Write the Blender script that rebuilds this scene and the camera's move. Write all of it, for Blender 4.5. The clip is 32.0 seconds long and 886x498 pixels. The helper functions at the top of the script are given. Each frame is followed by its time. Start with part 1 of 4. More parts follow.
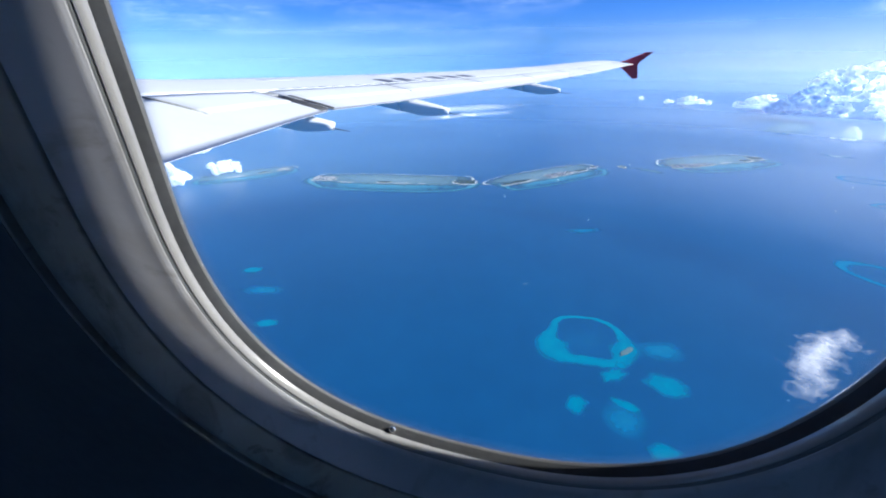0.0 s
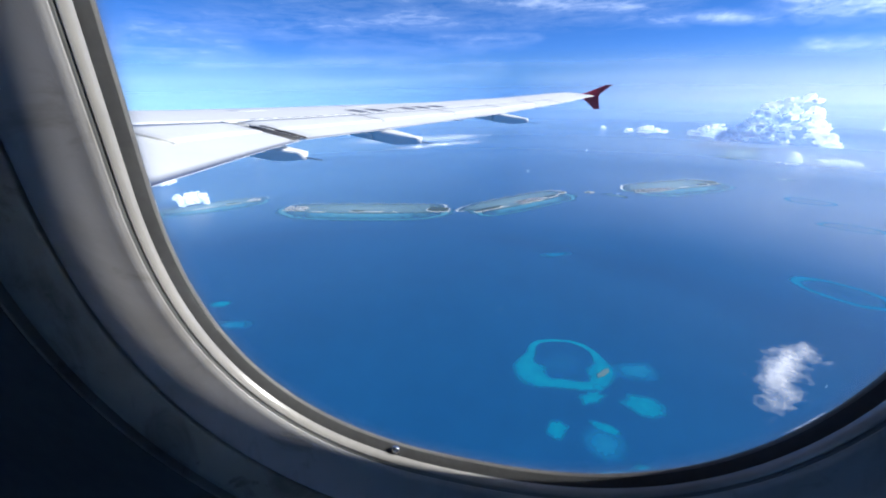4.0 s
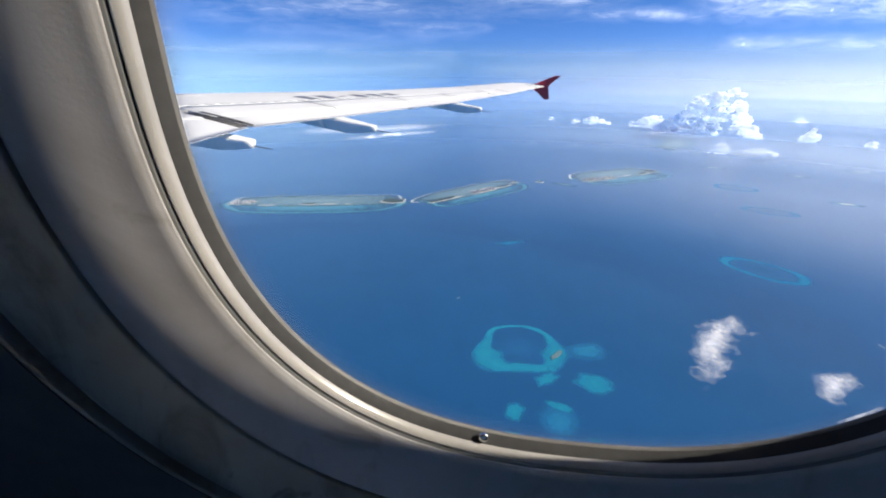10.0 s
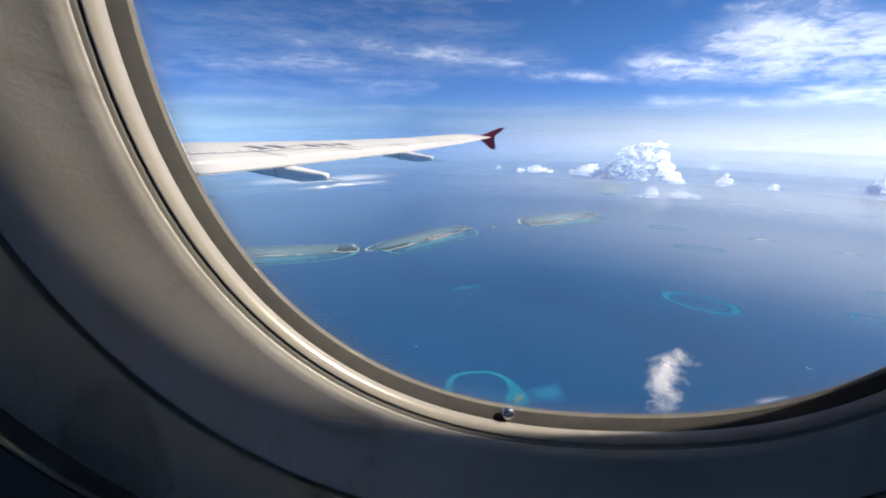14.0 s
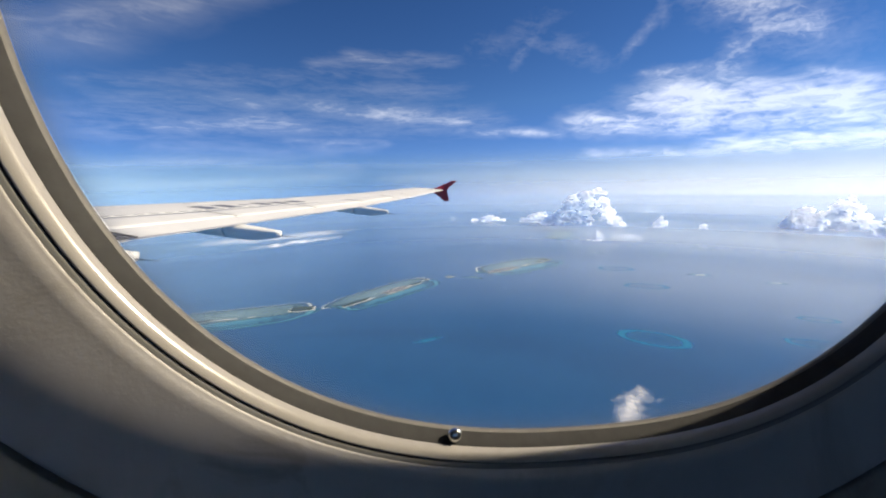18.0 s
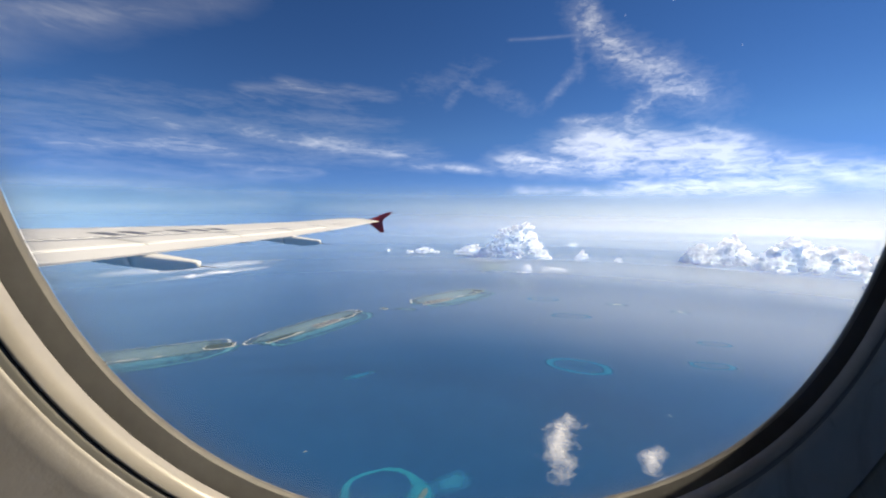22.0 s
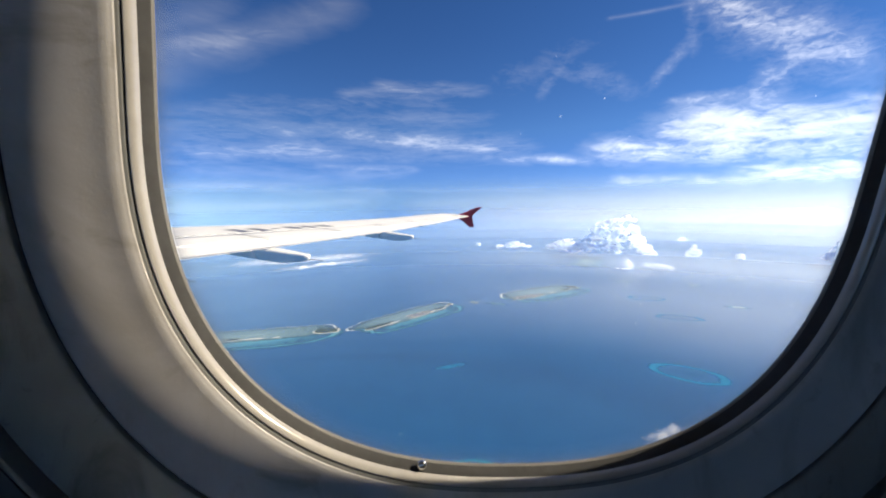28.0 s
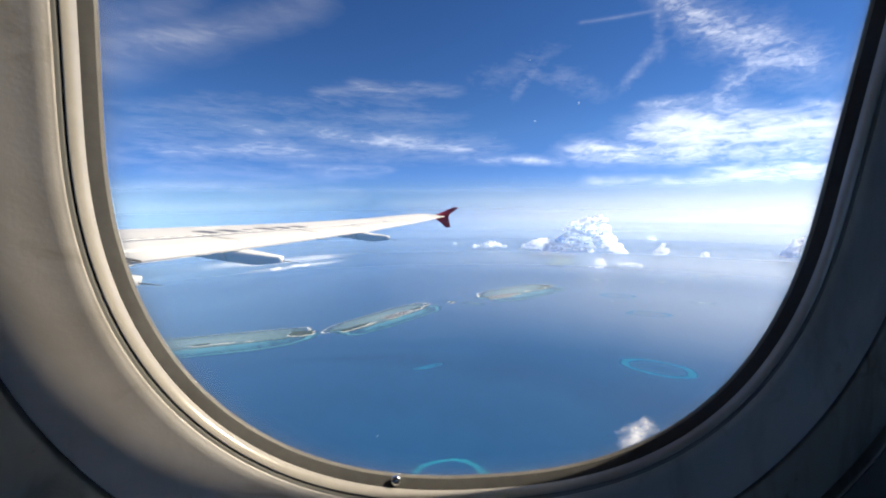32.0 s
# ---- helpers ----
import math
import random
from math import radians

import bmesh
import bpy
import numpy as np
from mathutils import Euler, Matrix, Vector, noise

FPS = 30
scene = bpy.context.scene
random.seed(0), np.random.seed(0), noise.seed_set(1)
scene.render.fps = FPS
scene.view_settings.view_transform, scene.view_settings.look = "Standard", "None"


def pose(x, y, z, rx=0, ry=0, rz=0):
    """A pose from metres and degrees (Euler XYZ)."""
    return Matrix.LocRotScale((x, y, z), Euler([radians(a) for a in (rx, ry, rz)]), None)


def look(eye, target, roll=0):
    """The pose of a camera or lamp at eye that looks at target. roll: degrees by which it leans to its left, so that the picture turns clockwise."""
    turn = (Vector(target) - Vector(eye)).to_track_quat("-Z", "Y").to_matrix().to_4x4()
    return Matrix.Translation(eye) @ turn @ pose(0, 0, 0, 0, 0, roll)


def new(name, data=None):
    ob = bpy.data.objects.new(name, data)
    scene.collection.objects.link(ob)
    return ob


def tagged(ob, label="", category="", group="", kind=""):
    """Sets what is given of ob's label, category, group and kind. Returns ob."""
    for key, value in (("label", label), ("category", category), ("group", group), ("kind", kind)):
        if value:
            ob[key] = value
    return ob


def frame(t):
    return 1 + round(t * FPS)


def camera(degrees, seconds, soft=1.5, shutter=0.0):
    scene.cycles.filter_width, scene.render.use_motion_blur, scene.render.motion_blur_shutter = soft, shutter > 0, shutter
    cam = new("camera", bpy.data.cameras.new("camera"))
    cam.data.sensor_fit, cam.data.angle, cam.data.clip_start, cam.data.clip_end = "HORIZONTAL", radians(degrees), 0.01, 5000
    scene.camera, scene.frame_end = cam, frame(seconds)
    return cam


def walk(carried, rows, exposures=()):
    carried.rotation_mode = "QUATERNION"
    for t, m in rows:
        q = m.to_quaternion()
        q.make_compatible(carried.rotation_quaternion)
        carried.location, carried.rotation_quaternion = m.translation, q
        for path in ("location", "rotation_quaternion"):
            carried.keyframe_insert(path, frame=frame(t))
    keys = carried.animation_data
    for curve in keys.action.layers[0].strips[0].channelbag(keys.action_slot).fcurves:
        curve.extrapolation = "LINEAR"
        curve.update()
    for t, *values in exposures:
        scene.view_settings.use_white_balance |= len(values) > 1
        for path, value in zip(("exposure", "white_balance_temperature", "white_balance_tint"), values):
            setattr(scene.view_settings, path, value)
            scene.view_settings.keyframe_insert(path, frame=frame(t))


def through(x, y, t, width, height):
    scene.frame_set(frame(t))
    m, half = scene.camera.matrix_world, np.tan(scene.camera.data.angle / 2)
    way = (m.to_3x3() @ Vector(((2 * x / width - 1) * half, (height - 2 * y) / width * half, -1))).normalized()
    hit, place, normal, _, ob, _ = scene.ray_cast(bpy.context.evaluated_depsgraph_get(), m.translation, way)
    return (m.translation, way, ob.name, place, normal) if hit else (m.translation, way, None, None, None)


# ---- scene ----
# ---- camera and path ----
EYE_LEVEL = 180.0
cam = camera(96.48, 32.0, soft=2.0)
PATH = [
    (0.0, pose(0.0164, -0.1049, 180.0498, 63.53, 0.79, 17.16)),
    (0.5, pose(0.0125, -0.1108, 180.0529, 64.50, 0.96, 16.13)),
    (1.0, pose(0.0088, -0.1167, 180.0559, 65.55, 1.10, 15.00)),
    (1.5, pose(0.0091, -0.1135, 180.0506, 66.39, -0.49, 16.57)),
    (2.0, pose(0.0092, -0.1101, 180.0453, 67.08, -0.26, 15.43)),
    (2.5, pose(0.0091, -0.1069, 180.0401, 67.47, 0.11, 14.70)),
    (3.0, pose(0.0085, -0.1036, 180.0351, 67.57, 0.45, 13.86)),
    (3.5, pose(0.0062, -0.1034, 180.0343, 67.50, 0.58, 13.49)),
    (5.5, pose(-0.0075, -0.1032, 180.0336, 67.22, 0.94, 12.17)),
    (6.0, pose(-0.0116, -0.1031, 180.0337, 67.16, 0.87, 11.84)),
    (6.5, pose(-0.0165, -0.1019, 180.0309, 66.98, 0.76, 11.64)),
    (7.0, pose(-0.0214, -0.1007, 180.0280, 66.62, 0.48, 11.17)),
    (7.5, pose(-0.0262, -0.0993, 180.0249, 66.37, 0.45, 10.42)),
    (8.0, pose(-0.0310, -0.0977, 180.0215, 66.17, 0.22, 9.51)),
    (8.5, pose(-0.0355, -0.0958, 180.0178, 66.10, 0.19, 8.81)),
    (9.0, pose(-0.0395, -0.0937, 180.0136, 66.03, 0.10, 7.86)),
    (9.5, pose(-0.0435, -0.0913, 180.0094, 65.94, -0.42, 7.49)),
    (10.0, pose(-0.0468, -0.0894, 180.0072, 66.07, -0.32, 6.75)),
    (10.5, pose(-0.0501, -0.0874, 180.0043, 66.41, -0.18, 5.74)),
    (11.0, pose(-0.0532, -0.0856, 180.0005, 66.83, -0.18, 4.91)),
    (11.5, pose(-0.0562, -0.0841, 179.9950, 67.51, -0.17, 3.96)),
    (12.0, pose(-0.0582, -0.0849, 179.9901, 68.39, -0.15, 3.21)),
    (12.5, pose(-0.0597, -0.0856, 179.9849, 69.40, -0.23, 2.40)),
    (13.0, pose(-0.0607, -0.0860, 179.9806, 70.49, -0.21, 1.42)),
    (13.5, pose(-0.0619, -0.0843, 179.9753, 71.59, -0.38, 0.70)),
    (15.5, pose(-0.0620, -0.0758, 179.9592, 76.59, -0.09, -2.66)),
    (16.0, pose(-0.0610, -0.0747, 179.9575, 77.45, 0.06, -3.50)),
    (16.5, pose(-0.0598, -0.0743, 179.9565, 78.30, 0.16, -4.43)),
    (17.0, pose(-0.0583, -0.0743, 179.9560, 79.15, 0.62, -5.50)),
    (17.5, pose(-0.0568, -0.0761, 179.9561, 79.85, 1.01, -6.35)),
    (18.0, pose(-0.0552, -0.0777, 179.9562, 80.25, 1.21, -6.60)),
    (18.5, pose(-0.0535, -0.0792, 179.9564, 80.34, 1.32, -6.65)),
    (19.0, pose(-0.0528, -0.0772, 179.9564, 80.42, 1.27, -6.72)),
    (19.5, pose(-0.0536, -0.0745, 179.9575, 80.58, 0.79, -7.89)),
    (20.0, pose(-0.0559, -0.0710, 179.9594, 81.18, -0.24, -10.42)),
    (20.5, pose(-0.0625, -0.0682, 179.9611, 82.86, -1.53, -14.85)),
    (21.0, pose(-0.0682, -0.0666, 179.9627, 85.59, -0.98, -18.48)),
    (21.5, pose(-0.0698, -0.0677, 179.9644, 85.39, -0.85, -18.08)),
    (22.0, pose(-0.0711, -0.0698, 179.9664, 84.73, -0.52, -15.87)),
    (22.5, pose(-0.0713, -0.0727, 179.9682, 84.20, -0.24, -14.32)),
    (23.0, pose(-0.0688, -0.0785, 179.9725, 84.05, 0.06, -13.23)),
    (23.5, pose(-0.0639, -0.0848, 179.9765, 84.01, 0.52, -11.36)),
    (24.0, pose(-0.0572, -0.0918, 179.9802, 83.66, 0.77, -8.96)),
    (24.5, pose(-0.0496, -0.0958, 179.9827, 83.18, 0.79, -6.49)),
    (25.0, pose(-0.0435, -0.0999, 179.9849, 82.94, 0.76, -3.93)),
    (25.5, pose(-0.0392, -0.1042, 179.9868, 82.61, 0.72, -1.96)),
    (27.5, pose(-0.0402, -0.1194, 179.9860, 83.79, 0.54, -2.84)),
    (28.0, pose(-0.0422, -0.1213, 179.9852, 83.91, 0.57, -2.89)),
    (28.5, pose(-0.0438, -0.1226, 179.9837, 84.02, 0.57, -2.87)),
    (29.0, pose(-0.0467, -0.1231, 179.9818, 84.02, 0.57, -2.75)),
    (29.5, pose(-0.0493, -0.1228, 179.9799, 84.00, 0.55, -2.57)),
    (30.0, pose(-0.0503, -0.1216, 179.9784, 83.79, 0.51, -2.48)),
    (30.5, pose(-0.0460, -0.1204, 179.9806, 83.65, 0.50, -3.48)),
    (31.0, pose(-0.0404, -0.1180, 179.9830, 83.52, 0.53, -5.29)),
    (31.5, pose(-0.0405, -0.1175, 179.9851, 83.77, 0.58, -6.40)),
    (32.0, pose(-0.0409, -0.1171, 179.9871, 83.90, 0.64, -6.31)),
]
# seconds, stops, kelvin, tint
walk(cam, PATH, [(0.0, 0.36, 6100, 4), (6.0, 0.29, 6750, 5), (9.0, 0.31, 7350, 6), (16.0, 0.21, 8600, 6), (22.0, 0.11, 9100, 5), (25.0, 0.17, 8800, 5), (28.0, 0.46, 8750, 5), (32.0, 0.46, 8750, 5)])

# ---- world, sun ----
SUN_AZ, SUN_EL = 85.95, 33.0          # degrees from +Y towards +X, above the horizon
SUN_DIR = Vector((math.sin(radians(SUN_AZ)) * math.cos(radians(SUN_EL)),
                  math.cos(radians(SUN_AZ)) * math.cos(radians(SUN_EL)), math.sin(radians(SUN_EL))))
world = bpy.data.worlds.new("sky_world")
scene.world = world
world.use_nodes = True
wn = world.node_tree.nodes
wn.clear()
sky = wn.new("ShaderNodeTexSky")
sky.sky_type = "NISHITA"
sky.sun_disc = False
sky.sun_elevation = radians(SUN_EL)
sky.sun_rotation = radians(SUN_AZ)
sky.altitude = 5000
sky.air_density = 1.0
sky.dust_density = 0.0
sky.ozone_density = 2.3
bg = wn.new("ShaderNodeBackground")
bg.inputs["Strength"].default_value = 0.12
wout = wn.new("ShaderNodeOutputWorld")
deep = wn.new("ShaderNodeHueSaturation")
deep.inputs["Saturation"].default_value = 1.25
deep.inputs["Hue"].default_value = 0.503
tone = wn.new("ShaderNodeMix")
tone.data_type, tone.blend_type = "RGBA", "MULTIPLY"
tone.inputs[0].default_value = 1.0
# clean air at height: the lowest sky keeps less red and green than the model gives
up = wn.new("ShaderNodeTexCoord")
split = wn.new("ShaderNodeSeparateXYZ")
grade = wn.new("ShaderNodeValToRGB")
for stop, shade in zip((0, 1, 2), ((0.0, (0.27, 0.43, 0.82)), (0.07, (0.44, 0.65, 1.15)), (0.18, (0.72, 0.885, 1.20)))):
    mark = grade.color_ramp.elements[stop] if stop < 2 else grade.color_ramp.elements.new(1.0)
    mark.position, mark.color = shade[0], (*[c / 1.2 for c in shade[1]], 1)
world.node_tree.links.new(up.outputs["Generated"], split.inputs[0])
world.node_tree.links.new(split.outputs["Z"], grade.inputs[0])
world.node_tree.links.new(grade.outputs[0], tone.inputs[7])
world.node_tree.links.new(sky.outputs[0], deep.inputs["Color"])
world.node_tree.links.new(deep.outputs[0], tone.inputs[6])
world.node_tree.links.new(tone.outputs[2], bg.inputs[0])
world.node_tree.links.new(bg.outputs[0], wout.inputs[0])

sun_data = bpy.data.lights.new("sun", "SUN")
sun_data.energy = 4.7
sun_data.angle = radians(0.53)
sun_data.color = (1.0, 0.965, 0.92)
sun = new("sun", sun_data)
sun.matrix_world = look((0, 0, 400), Vector((0, 0, 400)) - SUN_DIR)

# ---- small helpers ----
def rnd(seed):
    return random.Random(seed)


def mesh_from(name, verts, faces, smooth=True):
    me = bpy.data.meshes.new(name)
    me.from_pydata([tuple(v) for v in verts], [], faces)
    me.update()
    if smooth:
        me.shade_smooth()
    return me


def set_part(ob, material, parent, label=""):
    if material:
        ob.data.materials.append(material)
    if parent is not None:
        ob.parent = parent
    if label:
        ob["label"] = label
    return ob


def mpart(name, verts, faces, material, parent=None, label="", smooth=True):
    return set_part(new(name, mesh_from(name, verts, faces, smooth)), material, parent, label)


def part(name, bm, material, parent=None, label="", smooth=True):
    me = bpy.data.meshes.new(name)
    bm.to_mesh(me)
    bm.free()
    if smooth:
        me.shade_smooth()
    return set_part(new(name, me), material, parent, label)


def thing(name, label, category, group="", kind="", loc=(0, 0, 0)):
    ob = new(name)
    ob.location = loc
    return tagged(ob, label, category, group, kind)


def point_attr(ob, name, values):
    at = ob.data.attributes.new(name, "FLOAT", "POINT")
    at.data.foreach_set("value", np.asarray(values, dtype=np.float32))


# ---- materials ----
class Mat:
    """A node material with a few short cuts."""

    def __init__(self, name):
        self.m = bpy.data.materials.new(name)
        self.m.use_nodes = True
        self.n, self.l = self.m.node_tree.nodes, self.m.node_tree.links
        self.n.clear()
        self.out = self.n.new("ShaderNodeOutputMaterial")
        self.coord = self.n.new("ShaderNodeTexCoord").outputs["Object"]

    def link(self, a, b):
        self.l.new(a, b)
        return b

    def noise(self, scale, detail=6.0, rough=0.55, dist=0.0, coord=None, stretch=None):
        c = coord or self.coord
        if stretch:
            mp = self.n.new("ShaderNodeMapping")
            mp.inputs["Scale"].default_value = stretch[:3]
            if len(stretch) > 3:
                mp.inputs["Rotation"].default_value = (0, 0, radians(stretch[3]))
            self.link(c, mp.inputs["Vector"])
            c = mp.outputs["Vector"]
        t = self.n.new("ShaderNodeTexNoise")
        t.inputs["Scale"].default_value, t.inputs["Detail"].default_value = scale, detail
        t.inputs["Roughness"].default_value, t.inputs["Distortion"].default_value = rough, dist
        self.link(c, t.inputs["Vector"])
        return t.outputs["Fac"]

    def ramp(self, fac, stops):
        r = self.n.new("ShaderNodeValToRGB")
        els = r.color_ramp.elements
        while len(els) < len(stops):
            els.new(0.5)
        for e, (p, c) in zip(els, stops):
            e.position = p
            e.color = (c, c, c, 1) if isinstance(c, (int, float)) else (*c, 1)
        self.link(fac, r.inputs[0])
        return r.outputs[0]

    def math(self, op, a, b=0.0, clamp=False):
        k = self.n.new("ShaderNodeMath")
        k.operation, k.use_clamp = op, clamp
        for i, v in enumerate((a, b)):
            if isinstance(v, (int, float)):
                k.inputs[i].default_value = v
            else:
                self.link(v, k.inputs[i])
        return k.outputs[0]

    def mix(self, fac, a, b):
        k = self.n.new("ShaderNodeMix")
        k.data_type = "RGBA"
        for s, v in ((k.inputs[0], fac), (k.inputs[6], a), (k.inputs[7], b)):
            if isinstance(v, tuple):
                s.default_value = (*v, 1)
            elif isinstance(v, (int, float)):
                s.default_value = v
            else:
                self.link(v, s)
        return k.outputs[2]

    def attr(self, name):
        a = self.n.new("ShaderNodeAttribute")
        a.attribute_name = name
        return a.outputs["Fac"]

    def shader(self, color, rough=0.6, metal=0.0, bump=None, bump_strength=0.2, bump_dist=0.01, spec=0.5, ior=1.5, alpha=None, coat=0.0):
        p = self.n.new("ShaderNodeBsdfPrincipled")
        for key, v in (("Base Color", color), ("Roughness", rough), ("Metallic", metal), ("Specular IOR Level", spec), ("IOR", ior), ("Coat Weight", coat)):
            if isinstance(v, tuple):
                p.inputs[key].default_value = (*v, 1)
            elif isinstance(v, (int, float)):
                p.inputs[key].default_value = v
            else:
                self.link(v, p.inputs[key])
        if alpha is not None:
            self.link(alpha, p.inputs["Alpha"])
        if bump is not None:
            b = self.n.new("ShaderNodeBump")
            b.inputs["Strength"].default_value, b.inputs["Distance"].default_value = bump_strength, bump_dist
            self.link(bump, b.inputs["Height"])
            self.link(b.outputs[0], p.inputs["Normal"])
        self.link(p.outputs[0], self.out.inputs[0])
        self.p = p
        return self.m


def speckled(name, c0, c1, scale, rough=0.6, metal=0.0, fine=None, bump_strength=0.15, bump_dist=0.002, spec=0.5, rough_var=0.1, coat=0.0):
    """A surface of two tones at two scales, with a fine relief."""
    k = Mat(name)
    big = k.noise(scale, 5)
    small = k.noise(fine or scale * 9, 4)
    f = k.math("ADD", k.math("MULTIPLY", big, 0.65), k.math("MULTIPLY", small, 0.35))
    col = k.mix(k.ramp(f, [(0.35, 0.0), (0.65, 1.0)]), c0, c1)
    ro = k.math("ADD", rough - rough_var / 2, k.math("MULTIPLY", big, rough_var))
    return k.shader(col, ro, metal, small, bump_strength, bump_dist, spec, coat=coat)


def sea_material():
    k = Mat("sea_water")
    big = k.noise(0.006, 6, 0.6)
    mid = k.noise(0.05, 5, 0.6)
    fine = k.noise(0.6, 4, 0.6, stretch=(1.0, 0.55, 1.0, 20.0))
    col = k.mix(k.ramp(k.math("ADD", k.math("MULTIPLY", big, 0.7), k.math("MULTIPLY", mid, 0.3)), [(0.35, 0.0), (0.65, 1.0)]),
                (0.006, 0.076, 0.210), (0.008, 0.094, 0.248))
    return k.shader(col, 0.30, 0.0, k.math("ADD", mid, k.math("MULTIPLY", fine, 0.5)), 0.25, 0.6, 0.5, 1.33)


def shallow_material(name, c_deep, c_mid, c_pale, scale, hard=0.25, deepen=0.55, lift=0.0, sunk=False):
    """Shallow water over coral: opaque inside, its edge broken up and fading into the deep."""
    k = Mat(name)
    e = k.attr("edge")
    n1, n2 = k.noise(scale, 7, 0.66, 0.6), k.noise(scale * 6, 6, 0.7)
    mixn = k.math("ADD", k.math("MULTIPLY", n1, 0.6), k.math("MULTIPLY", n2, 0.4))
    t = k.math("ADD", k.math("ADD", lift, k.math("MULTIPLY", e, deepen)), k.math("MULTIPLY", mixn, 0.9))
    col = k.ramp(t, [(0.45, c_deep), (0.75, c_mid), (1.0, c_pale)])
    a = k.math("DIVIDE", k.math("SUBTRACT", k.math("ADD", e, k.math("MULTIPLY", k.math("SUBTRACT", mixn, 0.5), 0.9)), 0.02), hard, True)
    if not sunk:
        return k.shader(col, 0.4, 0.0, None, spec=0.4, ior=1.33, alpha=a)
    speck = k.math("ADD", 0.72, k.math("MULTIPLY", k.noise(scale * 9, 5, 0.7, 0.5), 0.56))
    d, t, x = k.n.new("ShaderNodeBsdfDiffuse"), k.n.new("ShaderNodeBsdfTransparent"), k.n.new("ShaderNodeAddShader")
    k.link(k.mix(k.math("MULTIPLY", a, speck), (0.0, 0.0, 0.0), col), d.inputs[0])
    # light crosses the shallow layer twice, down and up again
    k.link(k.mix(k.math("POWER", k.math("SUBTRACT", 1.0, a, True), 0.5), (0.0, 0.0, 0.0), (1.0, 1.0, 1.0)), t.inputs[0])
    k.link(d.outputs[0], x.inputs[0])
    k.link(t.outputs[0], x.inputs[1])
    k.link(x.outputs[0], k.out.inputs[0])
    return k.m


def land_material(name, colors, scale):
    k = Mat(name)
    n1, n2 = k.noise(scale, 8, 0.65, 0.5), k.noise(scale * 7, 5, 0.7)
    col = k.ramp(k.math("ADD", k.math("MULTIPLY", n1, 0.6), k.math("MULTIPLY", n2, 0.4)),
                 [(0.30 + 0.4 * i / (len(colors) - 1), c) for i, c in enumerate(colors)])
    return k.shader(col, 0.9, 0.0, n2, 0.3, 0.3, 0.2)


def cloud_material(name, clear, scale=0.05):
    """Cloud: white droplets that throw light back, pass it on and let a little straight through."""
    k = Mat(name)
    n1 = k.noise(scale, 8, 0.65)
    bump = k.n.new("ShaderNodeBump")
    bump.inputs["Strength"].default_value, bump.inputs["Distance"].default_value = 0.24, 2.2
    k.link(k.noise(scale * 3, 8, 0.72), bump.inputs["Height"])
    d, s, t = k.n.new("ShaderNodeBsdfDiffuse"), k.n.new("ShaderNodeBsdfTranslucent"), k.n.new("ShaderNodeBsdfTransparent")
    for node, share in ((d, 0.62), (s, 0.58)):
        k.link(k.mix(n1, (0.95 * share, 0.965 * share, 0.98 * share), (share, share, share)), node.inputs[0])
        k.link(bump.outputs[0], node.inputs["Normal"])
    t.inputs[0].default_value = (clear, clear, clear, 1)
    x, y = k.n.new("ShaderNodeAddShader"), k.n.new("ShaderNodeAddShader")
    k.link(d.outputs[0], x.inputs[0])
    k.link(s.outputs[0], x.inputs[1])
    k.link(x.outputs[0], y.inputs[0])
    k.link(t.outputs[0], y.inputs[1])
    k.link(y.outputs[0], k.out.inputs[0])
    return k.m


def torn_material(name, scale, lo, hi, loss=0.8):
    """Ragged thin cloud: droplets in torn tufts, clear in between."""
    k = Mat(name)
    e = k.attr("edge")
    n1, n2 = k.noise(scale, 9, 0.66, 0.7), k.noise(scale * 5, 6, 0.7, 0.3)
    n = k.math("ADD", k.math("ADD", k.math("MULTIPLY", n1, 0.75), k.math("MULTIPLY", n2, 0.25)), k.math("MULTIPLY", k.math("SUBTRACT", e, 0.5), 0.6))
    a = k.ramp(n, [(lo, 0.0), (hi, 0.9)])
    d = k.n.new("ShaderNodeBsdfDiffuse")
    k.link(k.mix(a, (0.0, 0.0, 0.0), (0.97, 0.945, 0.91)), d.inputs[0])
    t = k.n.new("ShaderNodeBsdfTransparent")
    k.link(k.mix(k.math("MULTIPLY", a, loss), (1.0, 1.0, 1.0), (0.0, 0.0, 0.0)), t.inputs[0])
    x = k.n.new("ShaderNodeAddShader")
    k.link(d.outputs[0], x.inputs[0])
    k.link(t.outputs[0], x.inputs[1])
    k.link(x.outputs[0], k.out.inputs[0])
    return k.m


